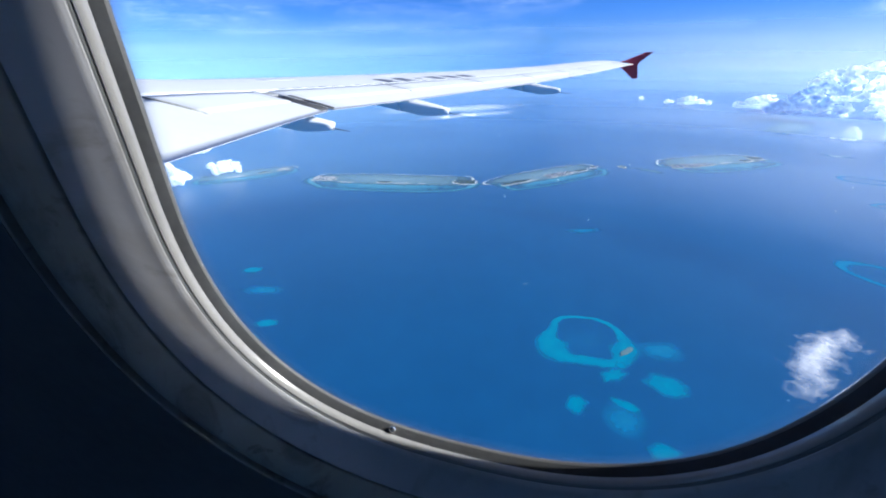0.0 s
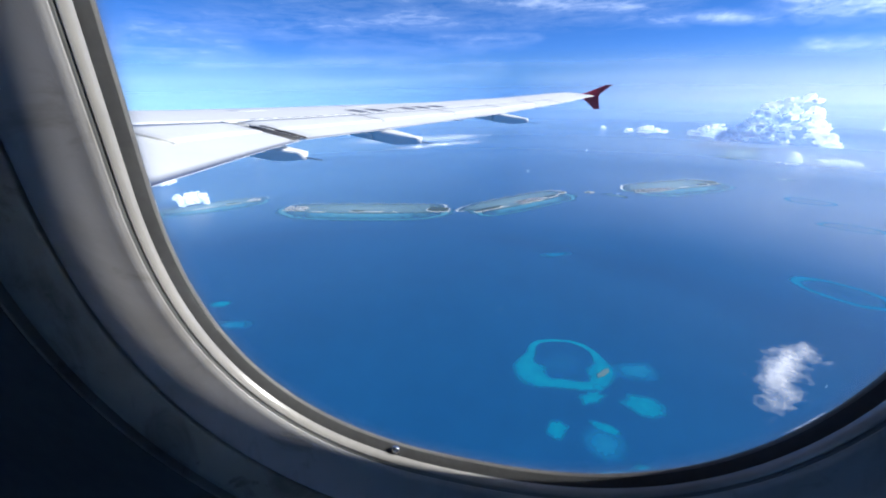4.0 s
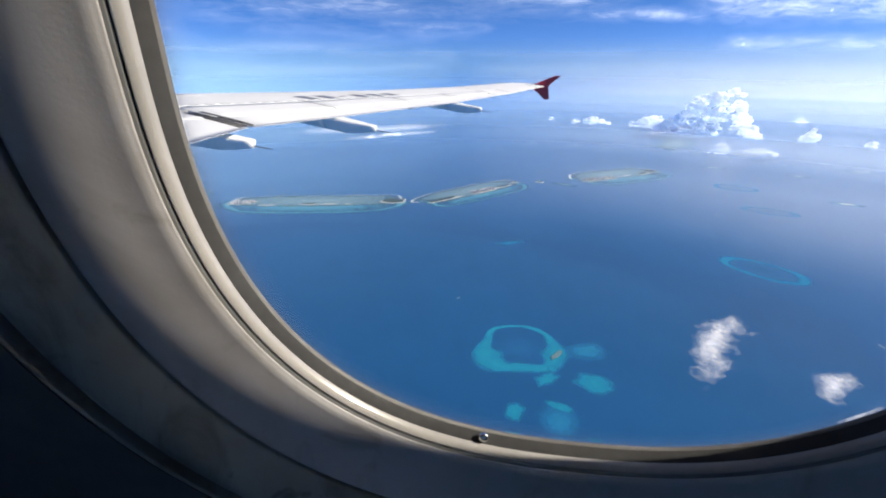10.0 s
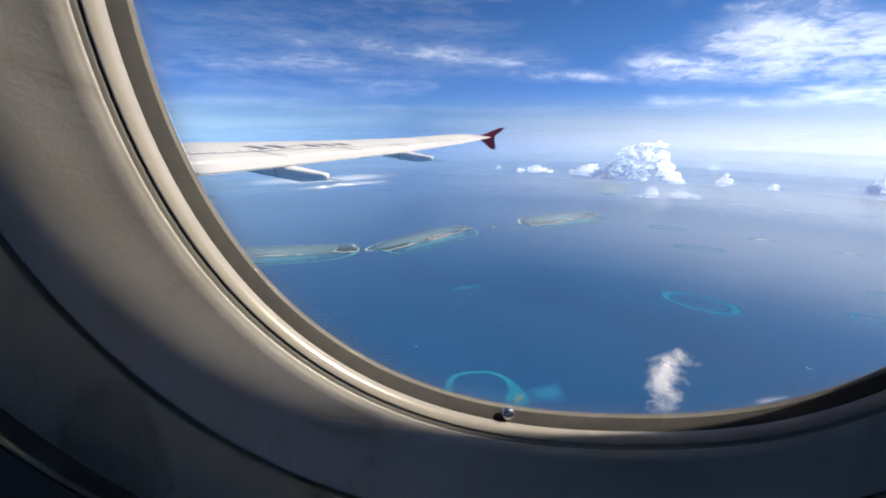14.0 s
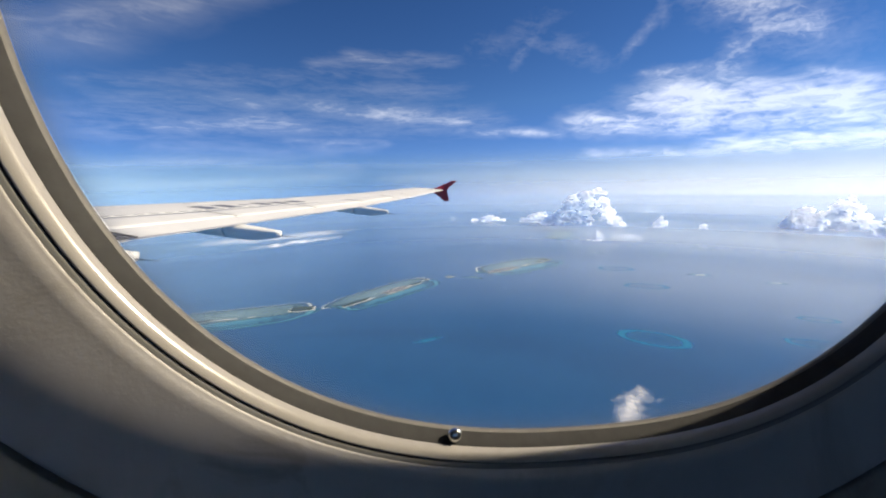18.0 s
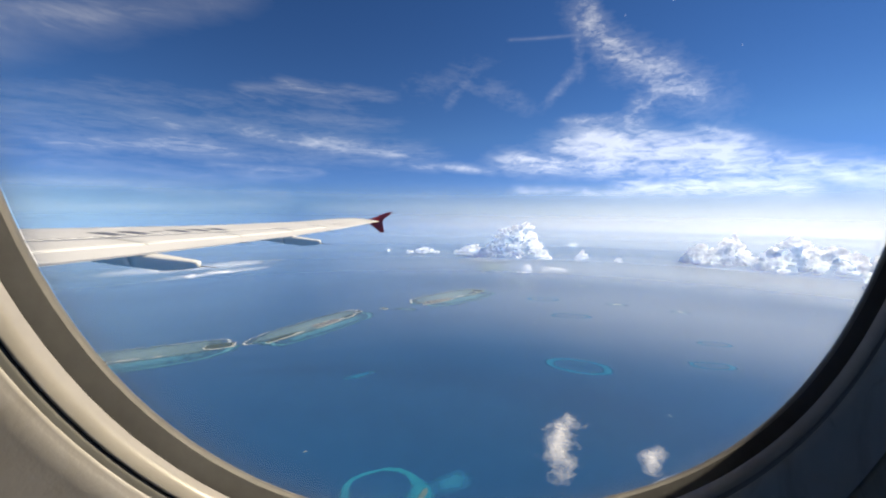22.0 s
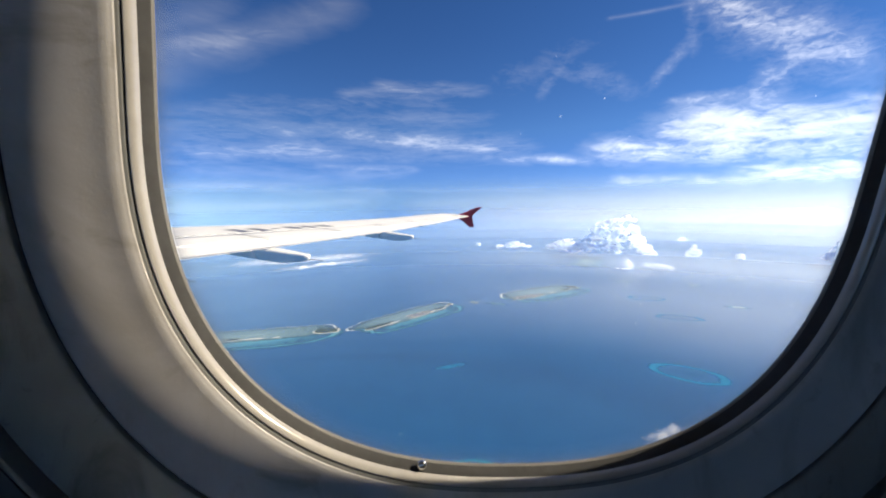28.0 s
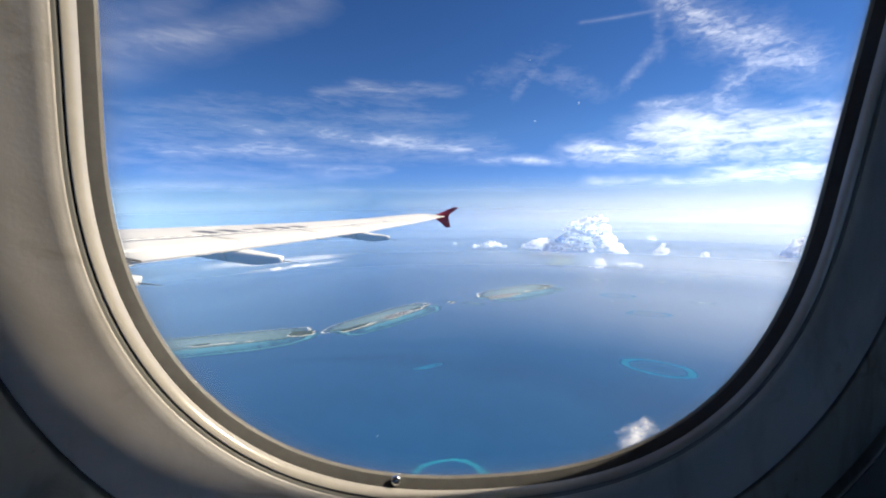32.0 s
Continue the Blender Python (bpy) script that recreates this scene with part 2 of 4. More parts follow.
def cirrus_material(name, scale, stretch, soft=1.0, most=0.75, broad=1.5, fibre=1.1):
    """Ice cloud of the sky's far backdrop: a glowing veil that hides nothing behind it, torn into fibres and streaks.
    """
    k = Mat(name)
    e = k.attr("edge")
    pa = k.n.new("ShaderNodeAttribute")
    pa.attribute_name = "plan"
    k.coord = pa.outputs["Vector"]
    n0 = k.noise(scale, 5, 0.55, 0.5, stretch=stretch)
    n1 = k.noise(scale * 3.4, 9, 0.66, 0.9, stretch=(stretch[0] * 0.8, stretch[1], 1.0, stretch[3] + 5.0))
    n = k.math("ADD", k.math("MULTIPLY", k.math("SUBTRACT", n0, 0.5), broad), k.math("MULTIPLY", k.math("SUBTRACT", n1, 0.5), fibre))
    # the edge of the cloud keeps its shape, the torn pattern only bites into it
    f = k.math("MULTIPLY", k.math("ADD", e, k.math("MULTIPLY", n, k.math("ADD", 0.12, k.math("MULTIPLY", e, 1.25)))), 0.62)
    a = k.math("MULTIPLY", k.ramp(f, [(0.06, 0.0), (0.06 + 0.30 * soft, 0.18), (min(1.0, 0.06 + 0.78 * soft), 1.0)]), most)
    # the sunlit white of the cloud is put in as emission
    g = k.n.new("ShaderNodeEmission")
    g.inputs[0].default_value = (0.93, 0.95, 0.97, 1)
    k.link(a, g.inputs[1])
    tr = k.n.new("ShaderNodeBsdfTransparent")
    y = k.n.new("ShaderNodeAddShader")
    k.link(tr.outputs[0], y.inputs[0])
    k.link(g.outputs[0], y.inputs[1])
    k.link(y.outputs[0], k.out.inputs[0])
    return k.m


def glass_material():
    k = Mat("acrylic_pane")
    m = k.shader((1.0, 1.0, 1.0), 0.0, 0.0, None, ior=1.02)
    k.p.inputs["Transmission Weight"].default_value = 1.0
    return m


M_SEA = sea_material()
M_SHALLOW = shallow_material("turquoise_shallows", (0.016, 0.12, 0.25), (0.04, 0.22, 0.32), (0.11, 0.36, 0.40), 0.05, 0.5)
M_FLAT = shallow_material("reef_flat", (0.03, 0.085, 0.11), (0.18, 0.28, 0.30), (0.42, 0.50, 0.50), 0.13, 0.2, 0.28, 0.06)
M_RIM = shallow_material("reef_rim", (0.006, 0.150, 0.31), (0.006, 0.215, 0.36), (0.010, 0.30, 0.42), 0.11, 0.40, 0.25, 0.14, True)
M_FRINGE = shallow_material("pale_fringe", (0.018, 0.15, 0.29), (0.03, 0.21, 0.33), (0.075, 0.29, 0.37), 0.05, 0.9)
# duller, bluer copy of the reef rim: distance haze is put into its colour
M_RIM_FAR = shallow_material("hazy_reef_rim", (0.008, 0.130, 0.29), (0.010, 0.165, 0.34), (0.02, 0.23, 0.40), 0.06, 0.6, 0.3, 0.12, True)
M_LAGOON = shallow_material("lagoon_water", (0.012, 0.10, 0.26), (0.012, 0.12, 0.29), (0.014, 0.15, 0.32), 0.05, 2.4, 0.55, 0.0, True)
M_SAND = land_material("coral_sand", [(0.62, 0.60, 0.54), (0.80, 0.77, 0.70)], 0.2)
M_SURF = shallow_material("surf", (0.36, 0.48, 0.50), (0.60, 0.65, 0.65), (0.88, 0.88, 0.86), 0.12, 0.8)
M_BANK = land_material("sand_bank", [(0.07, 0.20, 0.26), (0.17, 0.24, 0.24)], 0.3)
M_GREEN = land_material("island_trees", [(0.020, 0.038, 0.030), (0.035, 0.055, 0.042), (0.07, 0.085, 0.06)], 0.12)
M_TOWN = land_material("village_ground", [(0.07, 0.09, 0.08), (0.17, 0.175, 0.16), (0.42, 0.40, 0.37)], 0.25)
M_ROOF = speckled("village_roofs", (0.45, 0.40, 0.37), (0.72, 0.70, 0.67), 0.3, 0.8)
M_CLOUD = cloud_material("cumulus", 0.03, 0.05)
M_WISP = cloud_material("small_cloud", 0.05, 0.1)
M_TORN = torn_material("torn_cloud", 0.12, 0.53, 0.96, 0.65)
M_WHITE = speckled("wing_paint", (0.76, 0.77, 0.78), (0.82, 0.83, 0.84), 0.6, 0.52, 0.0, 14.0, 0.02, 0.001, 0.4, 0.1)
M_PANEL = speckled("flap_paint", (0.77, 0.78, 0.79), (0.83, 0.84, 0.85), 0.9, 0.52, 0.0, 18.0, 0.02, 0.001, 0.4, 0.1)
M_FAIR = speckled("fairing_paint", (0.84, 0.84, 0.82), (0.89, 0.89, 0.87), 1.6, 0.42, 0.0, 20.0, 0.03, 0.001)
M_GAP = speckled("dark_gap", (0.05, 0.05, 0.055), (0.11, 0.11, 0.11), 5.0, 0.7)
M_LINE = speckled("panel_line", (0.34, 0.34, 0.34), (0.44, 0.44, 0.43), 5.0, 0.7)
M_RED = speckled("red_wingtip_paint", (0.56, 0.026, 0.036), (0.66, 0.040, 0.05), 3.0, 0.35, 0.0, 30.0, 0.02, 0.001)
M_NAVY = speckled("navy_marking", (0.12, 0.135, 0.19), (0.16, 0.18, 0.24), 8.0, 0.5)
M_GREYMARK = speckled("grey_marking", (0.30, 0.31, 0.33), (0.40, 0.41, 0.43), 8.0, 0.5)
M_STEEL = speckled("bright_metal", (0.62, 0.62, 0.63), (0.75, 0.75, 0.76), 60.0, 0.22, 1.0, 400.0, 0.05, 0.0002)
M_GASKET = speckled("rubber_seal", (0.036, 0.036, 0.038), (0.054, 0.054, 0.056), 25.0, 0.8, 0.0, 300.0, 0.15, 0.0003, 0.12)
M_RING = speckled("satin_cream_ring", (0.33, 0.315, 0.305), (0.40, 0.38, 0.365), 18.0, 0.20, 0.0, 250.0, 0.05, 0.0002, 0.6, 0.08, 0.5)
def smudged(name, c0, c1, dirt, scale, rough, amount):
    """Moulded plastic: soft mottling, handling smudges and a fine grain."""
    k = Mat(name)
    soft, grain = k.noise(scale, 5, 0.55), k.noise(900.0, 3, 0.6)
    streak = k.noise(scale * 2.2, 6, 0.62, 1.2, stretch=(1.0, 1.0, 0.35))
    spots = k.noise(scale * 5.5, 4, 0.6, 0.6)
    col = k.mix(k.ramp(soft, [(0.35, 0.0), (0.68, 1.0)]), c0, c1)
    col = k.mix(k.math("MULTIPLY", k.ramp(streak, [(0.50, 0.0), (0.66, 1.0)]), amount), col, dirt)
    col = k.mix(k.math("MULTIPLY", k.ramp(spots, [(0.60, 0.0), (0.70, 1.0)]), amount), col, dirt)
    ro = k.math("ADD", rough - 0.06, k.math("MULTIPLY", soft, 0.14))
    return k.shader(col, ro, 0.0, k.math("ADD", grain, k.math("MULTIPLY", soft, 2.0)), 0.10, 0.0004, 0.5)


M_REVEAL = smudged("off_white_panel", (0.47, 0.455, 0.465), (0.58, 0.56, 0.57), (0.30, 0.27, 0.24), 9.0, 0.5, 0.5)
M_LINER = smudged("grey_olive_liner", (0.25, 0.245, 0.22), (0.37, 0.36, 0.33), (0.10, 0.095, 0.08), 17.0, 0.6, 0.6)
M_BLACK = speckled("black_gap", (0.010, 0.010, 0.011), (0.02, 0.02, 0.022), 20.0, 0.8)
M_CABIN = speckled("cabin_lining", (0.70, 0.70, 0.69), (0.78, 0.775, 0.765), 2.0, 0.7)
M_GLASS = glass_material()


def scratch_material():
    """A scuff in the acrylic that scatters sunlight and hides nothing."""
    k = Mat("pane_scratch")
    s, t, x = k.n.new("ShaderNodeBsdfTranslucent"), k.n.new("ShaderNodeBsdfTransparent"), k.n.new("ShaderNodeAddShader")
    k.link(k.mix(k.noise(300.0, 3), (0.04, 0.04, 0.04), (0.30, 0.30, 0.30)), s.inputs[0])
    k.link(s.outputs[0], x.inputs[0])
    k.link(t.outputs[0], x.inputs[1])
    k.link(x.outputs[0], k.out.inputs[0])
    return k.m


M_SCRATCH = scratch_material()
M_EDGE = speckled("pane_edge", (0.13, 0.125, 0.125), (0.18, 0.175, 0.172), 40.0, 0.5, spec=0.2)
M_STEP = speckled("grey_step", (0.20, 0.20, 0.20), (0.26, 0.26, 0.255), 30.0, 0.55, 0.0, 300.0, 0.05, 0.0002, 0.3)
# sidewall round the window: deep shade put into a grey darker than the lining
M_WALL = speckled("shade_toned_sidewall", (0.10, 0.10, 0.098), (0.14, 0.14, 0.136), 6.0, 0.7, 0.0, 120.0, 0.1, 0.0005, 0.3)


def film_material():
    """Film added for the soft pale haze inside the rim: scatters a little, hides little."""
    k = Mat("rim_haze_film")
    a = k.math("MULTIPLY", k.attr("edge"), 0.9, True)
    s, t = k.n.new("ShaderNodeBsdfTranslucent"), k.n.new("ShaderNodeBsdfTransparent")
    k.link(k.mix(a, (0.0, 0.0, 0.0), (0.20, 0.215, 0.24)), s.inputs[0])
    k.link(k.mix(k.math("MULTIPLY", a, 0.6), (1.0, 1.0, 1.0), (0.0, 0.0, 0.0)), t.inputs[0])
    x = k.n.new("ShaderNodeAddShader")
    k.link(s.outputs[0], x.inputs[0])
    k.link(t.outputs[0], x.inputs[1])
    k.link(x.outputs[0], k.out.inputs[0])
    return k.m


M_FILM = film_material()

# ---- sea ----
def build_sea():
    radii = [0, 60, 150, 300, 600, 1200, 2400, 3600, 4850]
    n = 160
    verts, faces = [(0, 0, 0)], []
    for r in radii[1:]:
        verts += [(r * math.cos(2 * math.pi * i / n), r * math.sin(2 * math.pi * i / n), 0) for i in range(n)]
    for i in range(n):
        faces.append((0, 1 + i, 1 + (i + 1) % n))
    for k in range(len(radii) - 2):
        a, b = 1 + k * n, 1 + (k + 1) * n
        for i in range(n):
            j = (i + 1) % n
            faces.append((a + i, b + i, b + j, a + j))
    ob = mpart("water", verts, faces, M_SEA)
    tagged(ob, "deep blue open sea with fine ripples under a hazy horizon", "sea", kind="structure")


build_sea()


def haze_veil_material(name, back, through, tint, pass_loss=0.6):
    """Veil surface standing in for haze: part of the light thrown back, part passed on."""
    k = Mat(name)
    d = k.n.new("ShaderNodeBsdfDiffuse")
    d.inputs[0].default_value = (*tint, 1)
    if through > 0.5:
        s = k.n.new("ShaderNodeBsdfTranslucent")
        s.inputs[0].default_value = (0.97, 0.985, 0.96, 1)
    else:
        # glossy share puts the sunward glare of the haze on the flat sheet
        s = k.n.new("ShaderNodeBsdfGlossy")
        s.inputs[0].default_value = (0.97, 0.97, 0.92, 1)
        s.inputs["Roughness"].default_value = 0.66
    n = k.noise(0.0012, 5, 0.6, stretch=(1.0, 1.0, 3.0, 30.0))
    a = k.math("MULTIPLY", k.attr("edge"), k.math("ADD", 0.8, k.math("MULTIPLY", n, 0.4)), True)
    # what the veil scatters is added to what it lets pass
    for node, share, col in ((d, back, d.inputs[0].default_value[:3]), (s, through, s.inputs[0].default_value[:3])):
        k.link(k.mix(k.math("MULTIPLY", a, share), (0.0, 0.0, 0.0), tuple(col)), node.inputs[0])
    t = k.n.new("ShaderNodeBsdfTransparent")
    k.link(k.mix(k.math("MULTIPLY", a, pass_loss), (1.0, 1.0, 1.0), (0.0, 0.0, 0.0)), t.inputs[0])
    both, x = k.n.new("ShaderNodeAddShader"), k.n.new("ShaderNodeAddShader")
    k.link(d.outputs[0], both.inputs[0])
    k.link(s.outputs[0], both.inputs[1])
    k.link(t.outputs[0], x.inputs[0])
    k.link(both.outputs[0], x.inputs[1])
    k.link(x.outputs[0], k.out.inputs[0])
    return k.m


def build_haze_sheets():
    """Added sheets for distance haze: a thin flat one, faint upright ones, denser with distance."""
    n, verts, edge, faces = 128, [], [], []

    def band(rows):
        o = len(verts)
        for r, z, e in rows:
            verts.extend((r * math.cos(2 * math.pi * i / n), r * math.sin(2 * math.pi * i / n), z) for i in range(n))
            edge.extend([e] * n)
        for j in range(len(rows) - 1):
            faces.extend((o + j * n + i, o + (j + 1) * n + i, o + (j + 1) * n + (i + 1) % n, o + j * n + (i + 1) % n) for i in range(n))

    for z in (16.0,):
        band([(r, z, FLAT_HAZE * (1 - math.exp(-(r / 1700) ** 1.35))) for r in (60, 160, 300, 450, 650, 900, 1250, 1700, 2300, 3000, 3800, 4860)])
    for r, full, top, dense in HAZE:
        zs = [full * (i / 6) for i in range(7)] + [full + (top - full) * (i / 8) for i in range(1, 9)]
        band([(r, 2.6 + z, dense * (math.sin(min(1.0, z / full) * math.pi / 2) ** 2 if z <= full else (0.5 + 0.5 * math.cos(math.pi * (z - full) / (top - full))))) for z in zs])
    ob = mpart("haze_sheets", verts, faces, haze_veil_material("flat_haze_veil", 0.62, 0.52, (0.45, 0.70, 0.95), 0.12))
    ob.data.materials.append(haze_veil_material("haze", 0.72, 0.67, (0.45, 0.75, 1.0), 0.95))
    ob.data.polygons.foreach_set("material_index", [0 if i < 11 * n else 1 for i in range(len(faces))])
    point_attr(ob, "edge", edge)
    tagged(ob, "added veil sheets for the pale haze thickening towards the horizon", "mist", kind="stuff")


FLAT_HAZE = 0.56
# upright haze sheets: radius, height where densest, top, how much each veils
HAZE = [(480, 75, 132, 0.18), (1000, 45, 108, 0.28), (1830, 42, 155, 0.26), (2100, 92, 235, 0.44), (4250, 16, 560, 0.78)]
build_haze_sheets()

# ---- cabin window ----
WIN_A, WIN_CAP, WIN_N, WIN_SIDE = 0.115, 0.1096, 2.40, 0.125
# the banked aircraft: its cabin and window lean against the level sea
LEAN = pose(0, 0, EYE_LEVEL, 4.98, 5.36, 4.94) @ Matrix.Translation((0, 0, -EYE_LEVEL))


def outline(count=72):
    """The rim of the view through the window, anticlockwise from the inside, with outward normals."""
    pts = []
    for i in range(count + 1):
        th = math.pi + math.pi * i / count
        c, s = math.cos(th), math.sin(th)
        pts.append((WIN_A * math.copysign(abs(c) ** (2 / WIN_N), c), -WIN_CAP * abs(s) ** (2 / WIN_N)))
    side = [WIN_SIDE * k / 8 for k in range(1, 8)]
    pts += [(WIN_A, z) for z in side]
    pts += [(-x, WIN_SIDE - z) for x, z in pts[:count + 1]]
    pts += [(-WIN_A, z) for z in reversed(side)]
    p = np.array(pts)
    t = np.roll(p, -1, 0) - np.roll(p, 1, 0)
    nrm = np.stack([t[:, 1], -t[:, 0]], 1)
    nrm /= np.linalg.norm(nrm, axis=1)[:, None]
    return p, nrm


RIM, RIM_N = outline()


def sweep(name, profile, material, parent, label=""):
    """A closed band round the window; profile: (outward from the rim, depth along y)."""
    n, verts, faces = len(RIM), [], []
    for o, y in profile:
        q = RIM + RIM_N * o
        verts += [(x, y, z + EYE_LEVEL) for x, z in q]
    for k in range(len(profile) - 1):
        for i in range(n):
            j = (i + 1) % n
            faces.append((k * n + i, k * n + j, (k + 1) * n + j, (k + 1) * n + i))
    return mpart(name, verts, faces, material, parent, label)


def wall_round(name, o, y, thick, half_w, z_lo, z_hi, material, label):
    """A flat wall with the window's opening through it."""
    n, verts = len(RIM), []
    for dy in (0.0, thick):
        q = RIM + RIM_N * o
        verts += [(x, y + dy, z + EYE_LEVEL) for x, z in q]
        mid = np.array([0.0, WIN_SIDE / 2])
        d = RIM - mid
        for dx, dz in d:
            k = min(half_w / max(abs(dx), 1e-6), abs((z_hi - mid[1]) if dz > 0 else (z_lo - mid[1])) / max(abs(dz), 1e-6))
            verts.append((dx * k, y + dy, mid[1] + dz * k + EYE_LEVEL))
    faces = []
    for i in range(n):
        j = (i + 1) % n
        faces += [(i, j, n + j, n + i), (2 * n + j, 2 * n + i, 3 * n + i, 3 * n + j), (2 * n + i, 2 * n + j, j, i), (n + i, n + j, 3 * n + j, 3 * n + i)]
    ob = mpart(name, verts, faces, material, smooth=False)
    ob.matrix_world = LEAN
    tagged(ob, label, "wall", kind="structure")
    return ob


def arc_profile(p0, p1, bulge, steps=6):
    """Points from p0 to p1, bowed sideways."""
    (a, b), (c, d) = p0, p1
    out = []
    for i in range(steps + 1):
        s = i / steps
        h = 4 * s * (1 - s) * bulge
        out.append((a + (c - a) * s - (d - b) * h, b + (d - b) * s + (c - a) * h))
    return out


def box_bm(bm, lo, hi):
    m = Matrix.Translation([(a + b) / 2 for a, b in zip(lo, hi)]) @ Matrix.Diagonal([b - a for a, b in zip(lo, hi)] + [1])
    return bmesh.ops.create_cube(bm, size=1.0, matrix=m)["verts"]


def build_window():
    win = thing("window_1", "rounded aircraft cabin window with cream trim ring and off-white reveal", "window", kind="structure", loc=(0, 0, 0))
    sweep("outer_seal", [(0.006, 0.0047), (0.004, 0.0051), (0.0012, 0.0051), (0.0006, 0.0046)], M_GASKET, win, "dark rubber seal flush with the skin")
    sweep("pane_edge", [(0.0006, 0.0046), (0.0, 0.0044), (0.0, 0.0036), (0.0003, 0.0031)], M_EDGE, win, "pale polished edge of the pane")
    sweep("inner_seal", [(0.0003, 0.0031), (0.0004, 0.0024), (0.0017, -0.0002), (0.0019, -0.0004), (0.0021, 0.001)], M_GASKET, win, "flat olive grey rubber seal")
    sweep("trim_ring", [(0.0018, 0.001), (0.0018, -0.0005)] + arc_profile((0.0019, -0.0008), (0.0036, -0.0032), -0.13, 8) + [(0.0038, -0.0030), (0.0039, 0.001)], M_RING, win, "satin cream trim ring")
    sweep("joint", [(0.0037, -0.0029), (0.0041, -0.0032)], M_GASKET, win, "dark joint")
    sweep("retainer", [(0.0039, -0.0028), (0.0039, -0.0031), (0.0044, -0.0034), (0.0050, -0.0036)], M_STEP, win, "thin grey retaining ring")
    sweep("reveal_panel", [(0.0050, -0.0032), (0.0050, -0.0037), (0.0054, -0.0039), (0.0060, -0.0042)] + arc_profile((0.0066, -0.0046), (0.0262, -0.0104), 0.03, 12) + [(0.0268, -0.0105), (0.0271, -0.0101), (0.0272, -0.006)], M_REVEAL, win, "off-white moulded reveal with faint smudges")
    sweep("liner_joint", [(0.0270, -0.0090), (0.0286, -0.0094)], M_BLACK, win, "dark joint")
    sweep("liner_panel", [(0.0282, -0.007), (0.0282, -0.0104), (0.0285, -0.0110), (0.0291, -0.0113)] + arc_profile((0.0297, -0.0116), (0.0438, -0.0172), -0.05, 8) + [(0.0443, -0.0168), (0.0444, -0.009)], M_LINER, win, "grey olive sidewall liner, scuffed")
    sweep("shade_slot", [(0.0442, -0.0105), (0.0485, -0.0105)], M_BLACK, win, "dark slot")
    sweep("frame_edge", [(0.0483, -0.009), (0.0483, -0.0176), (0.0487, -0.0183), (0.0494, -0.0182), (0.0510, -0.0172)], M_LINER, win, "thin grey edge")
    n = len(RIM)
    for y, name in ((0.0046, "pane"),):
        q = RIM + RIM_N * 0.002
        verts = [(x, y, z + EYE_LEVEL) for x, z in q] + [(x, y + 0.002, z + EYE_LEVEL) for x, z in q]
        ob = mpart(name, verts, [tuple(range(n)), tuple(reversed(range(n, 2 * n)))] + [(i, i + n, (i + 1) % n + n, (i + 1) % n) for i in range(n)], M_GLASS, win, "clear acrylic pane", smooth=False)
        ob.visible_shadow = False
    # film added for the soft pale haze of the pane, thick along its rim
    verts, edge, steps = [], [], (0.0004, 0.0012, 0.002, 0.003, 0.0042, 0.0056, 0.0072, 0.009)
    for d in steps:
        q = RIM - RIM_N * d
        verts += [(x, 0.0040, z + EYE_LEVEL) for x, z in q]
        edge += [math.exp(-d / 0.0036) * (1 - d / 0.009)] * n
    faces = [(k * n + i, k * n + (i + 1) % n, (k + 1) * n + (i + 1) % n, (k + 1) * n + i) for k in range(len(steps) - 1) for i in range(n)]
    film = mpart("rim_haze_film", verts, faces, M_FILM, win, "faint film added for the soft pale haze along the rim of the pane", smooth=False)
    point_attr(film, "edge", edge)
    r = rnd(5)
    for x, z, k in ((0.0, 0.0125, 0.00030), (0.0135, 0.0195, 0.00026), (-0.004, 0.0295, 0.00020), (0.024, 0.009, 0.00018), (0.088, 0.029, 0.00022), (0.100, -0.044, 0.0004), (-0.012, 0.006, 0.00018), (0.030, 0.026, 0.00016)):
        bm = bmesh.new()
        bmesh.ops.create_icosphere(bm, subdivisions=2, radius=k, matrix=Matrix.Translation((x, 0.0042, z + EYE_LEVEL)) @ Matrix.Diagonal((1.0, 0.4, r.uniform(0.7, 1.5), 1)))
        part("dust_speck", bm, M_SCRATCH, win, "tiny pale speck")
    # a small domed screw on the seal at the foot of the window
    bm = bmesh.new()
    bmesh.ops.create_uvsphere(bm, u_segments=20, v_segments=10, radius=0.0018)
    for v in bm.verts:
        v.co.y *= 0.7
    bmesh.ops.translate(bm, verts=bm.verts, vec=(SCREW[0], 0.0006, EYE_LEVEL + SCREW[1]))
    part("screw", bm, M_STEEL, win, "small domed metal screw")
    win.matrix_world = LEAN
    return win


SCREW = (-0.0335, -0.1070)
build_window()
wall_round("wall_outer", 0.0024, 0.0014, 0.0032, 1.5, -1.1, 1.0, M_CABIN, "aircraft outer wall with a window opening")
wall_round("wall_inner", 0.0505, -0.0180, 0.02, 1.5, -1.1, 1.0, M_WALL, "cabin sidewall with deep shade put into its dark grey")


def slab(name, lo, hi, label, kind_word):
    bm = bmesh.new()
    box_bm(bm, lo, hi)
    ob = part(name, bm, M_CABIN, smooth=False)
    ob.matrix_world = LEAN
    tagged(ob, label, kind_word, kind="structure")


Z = EYE_LEVEL
slab("floor", (-1.5, -2.4, Z - 1.16), (1.5, 0.042, Z - 1.10), "dark cabin floor in shade", "floor")
slab("ceiling", (-1.5, -2.4, Z + 1.0), (1.5, 0.042, Z + 1.06), "grey cabin ceiling in shade", "ceiling")
slab("wall_aft", (1.5, -2.4, Z - 1.16), (1.56, 0.042, Z + 1.06), "grey cabin partition in shade", "wall")
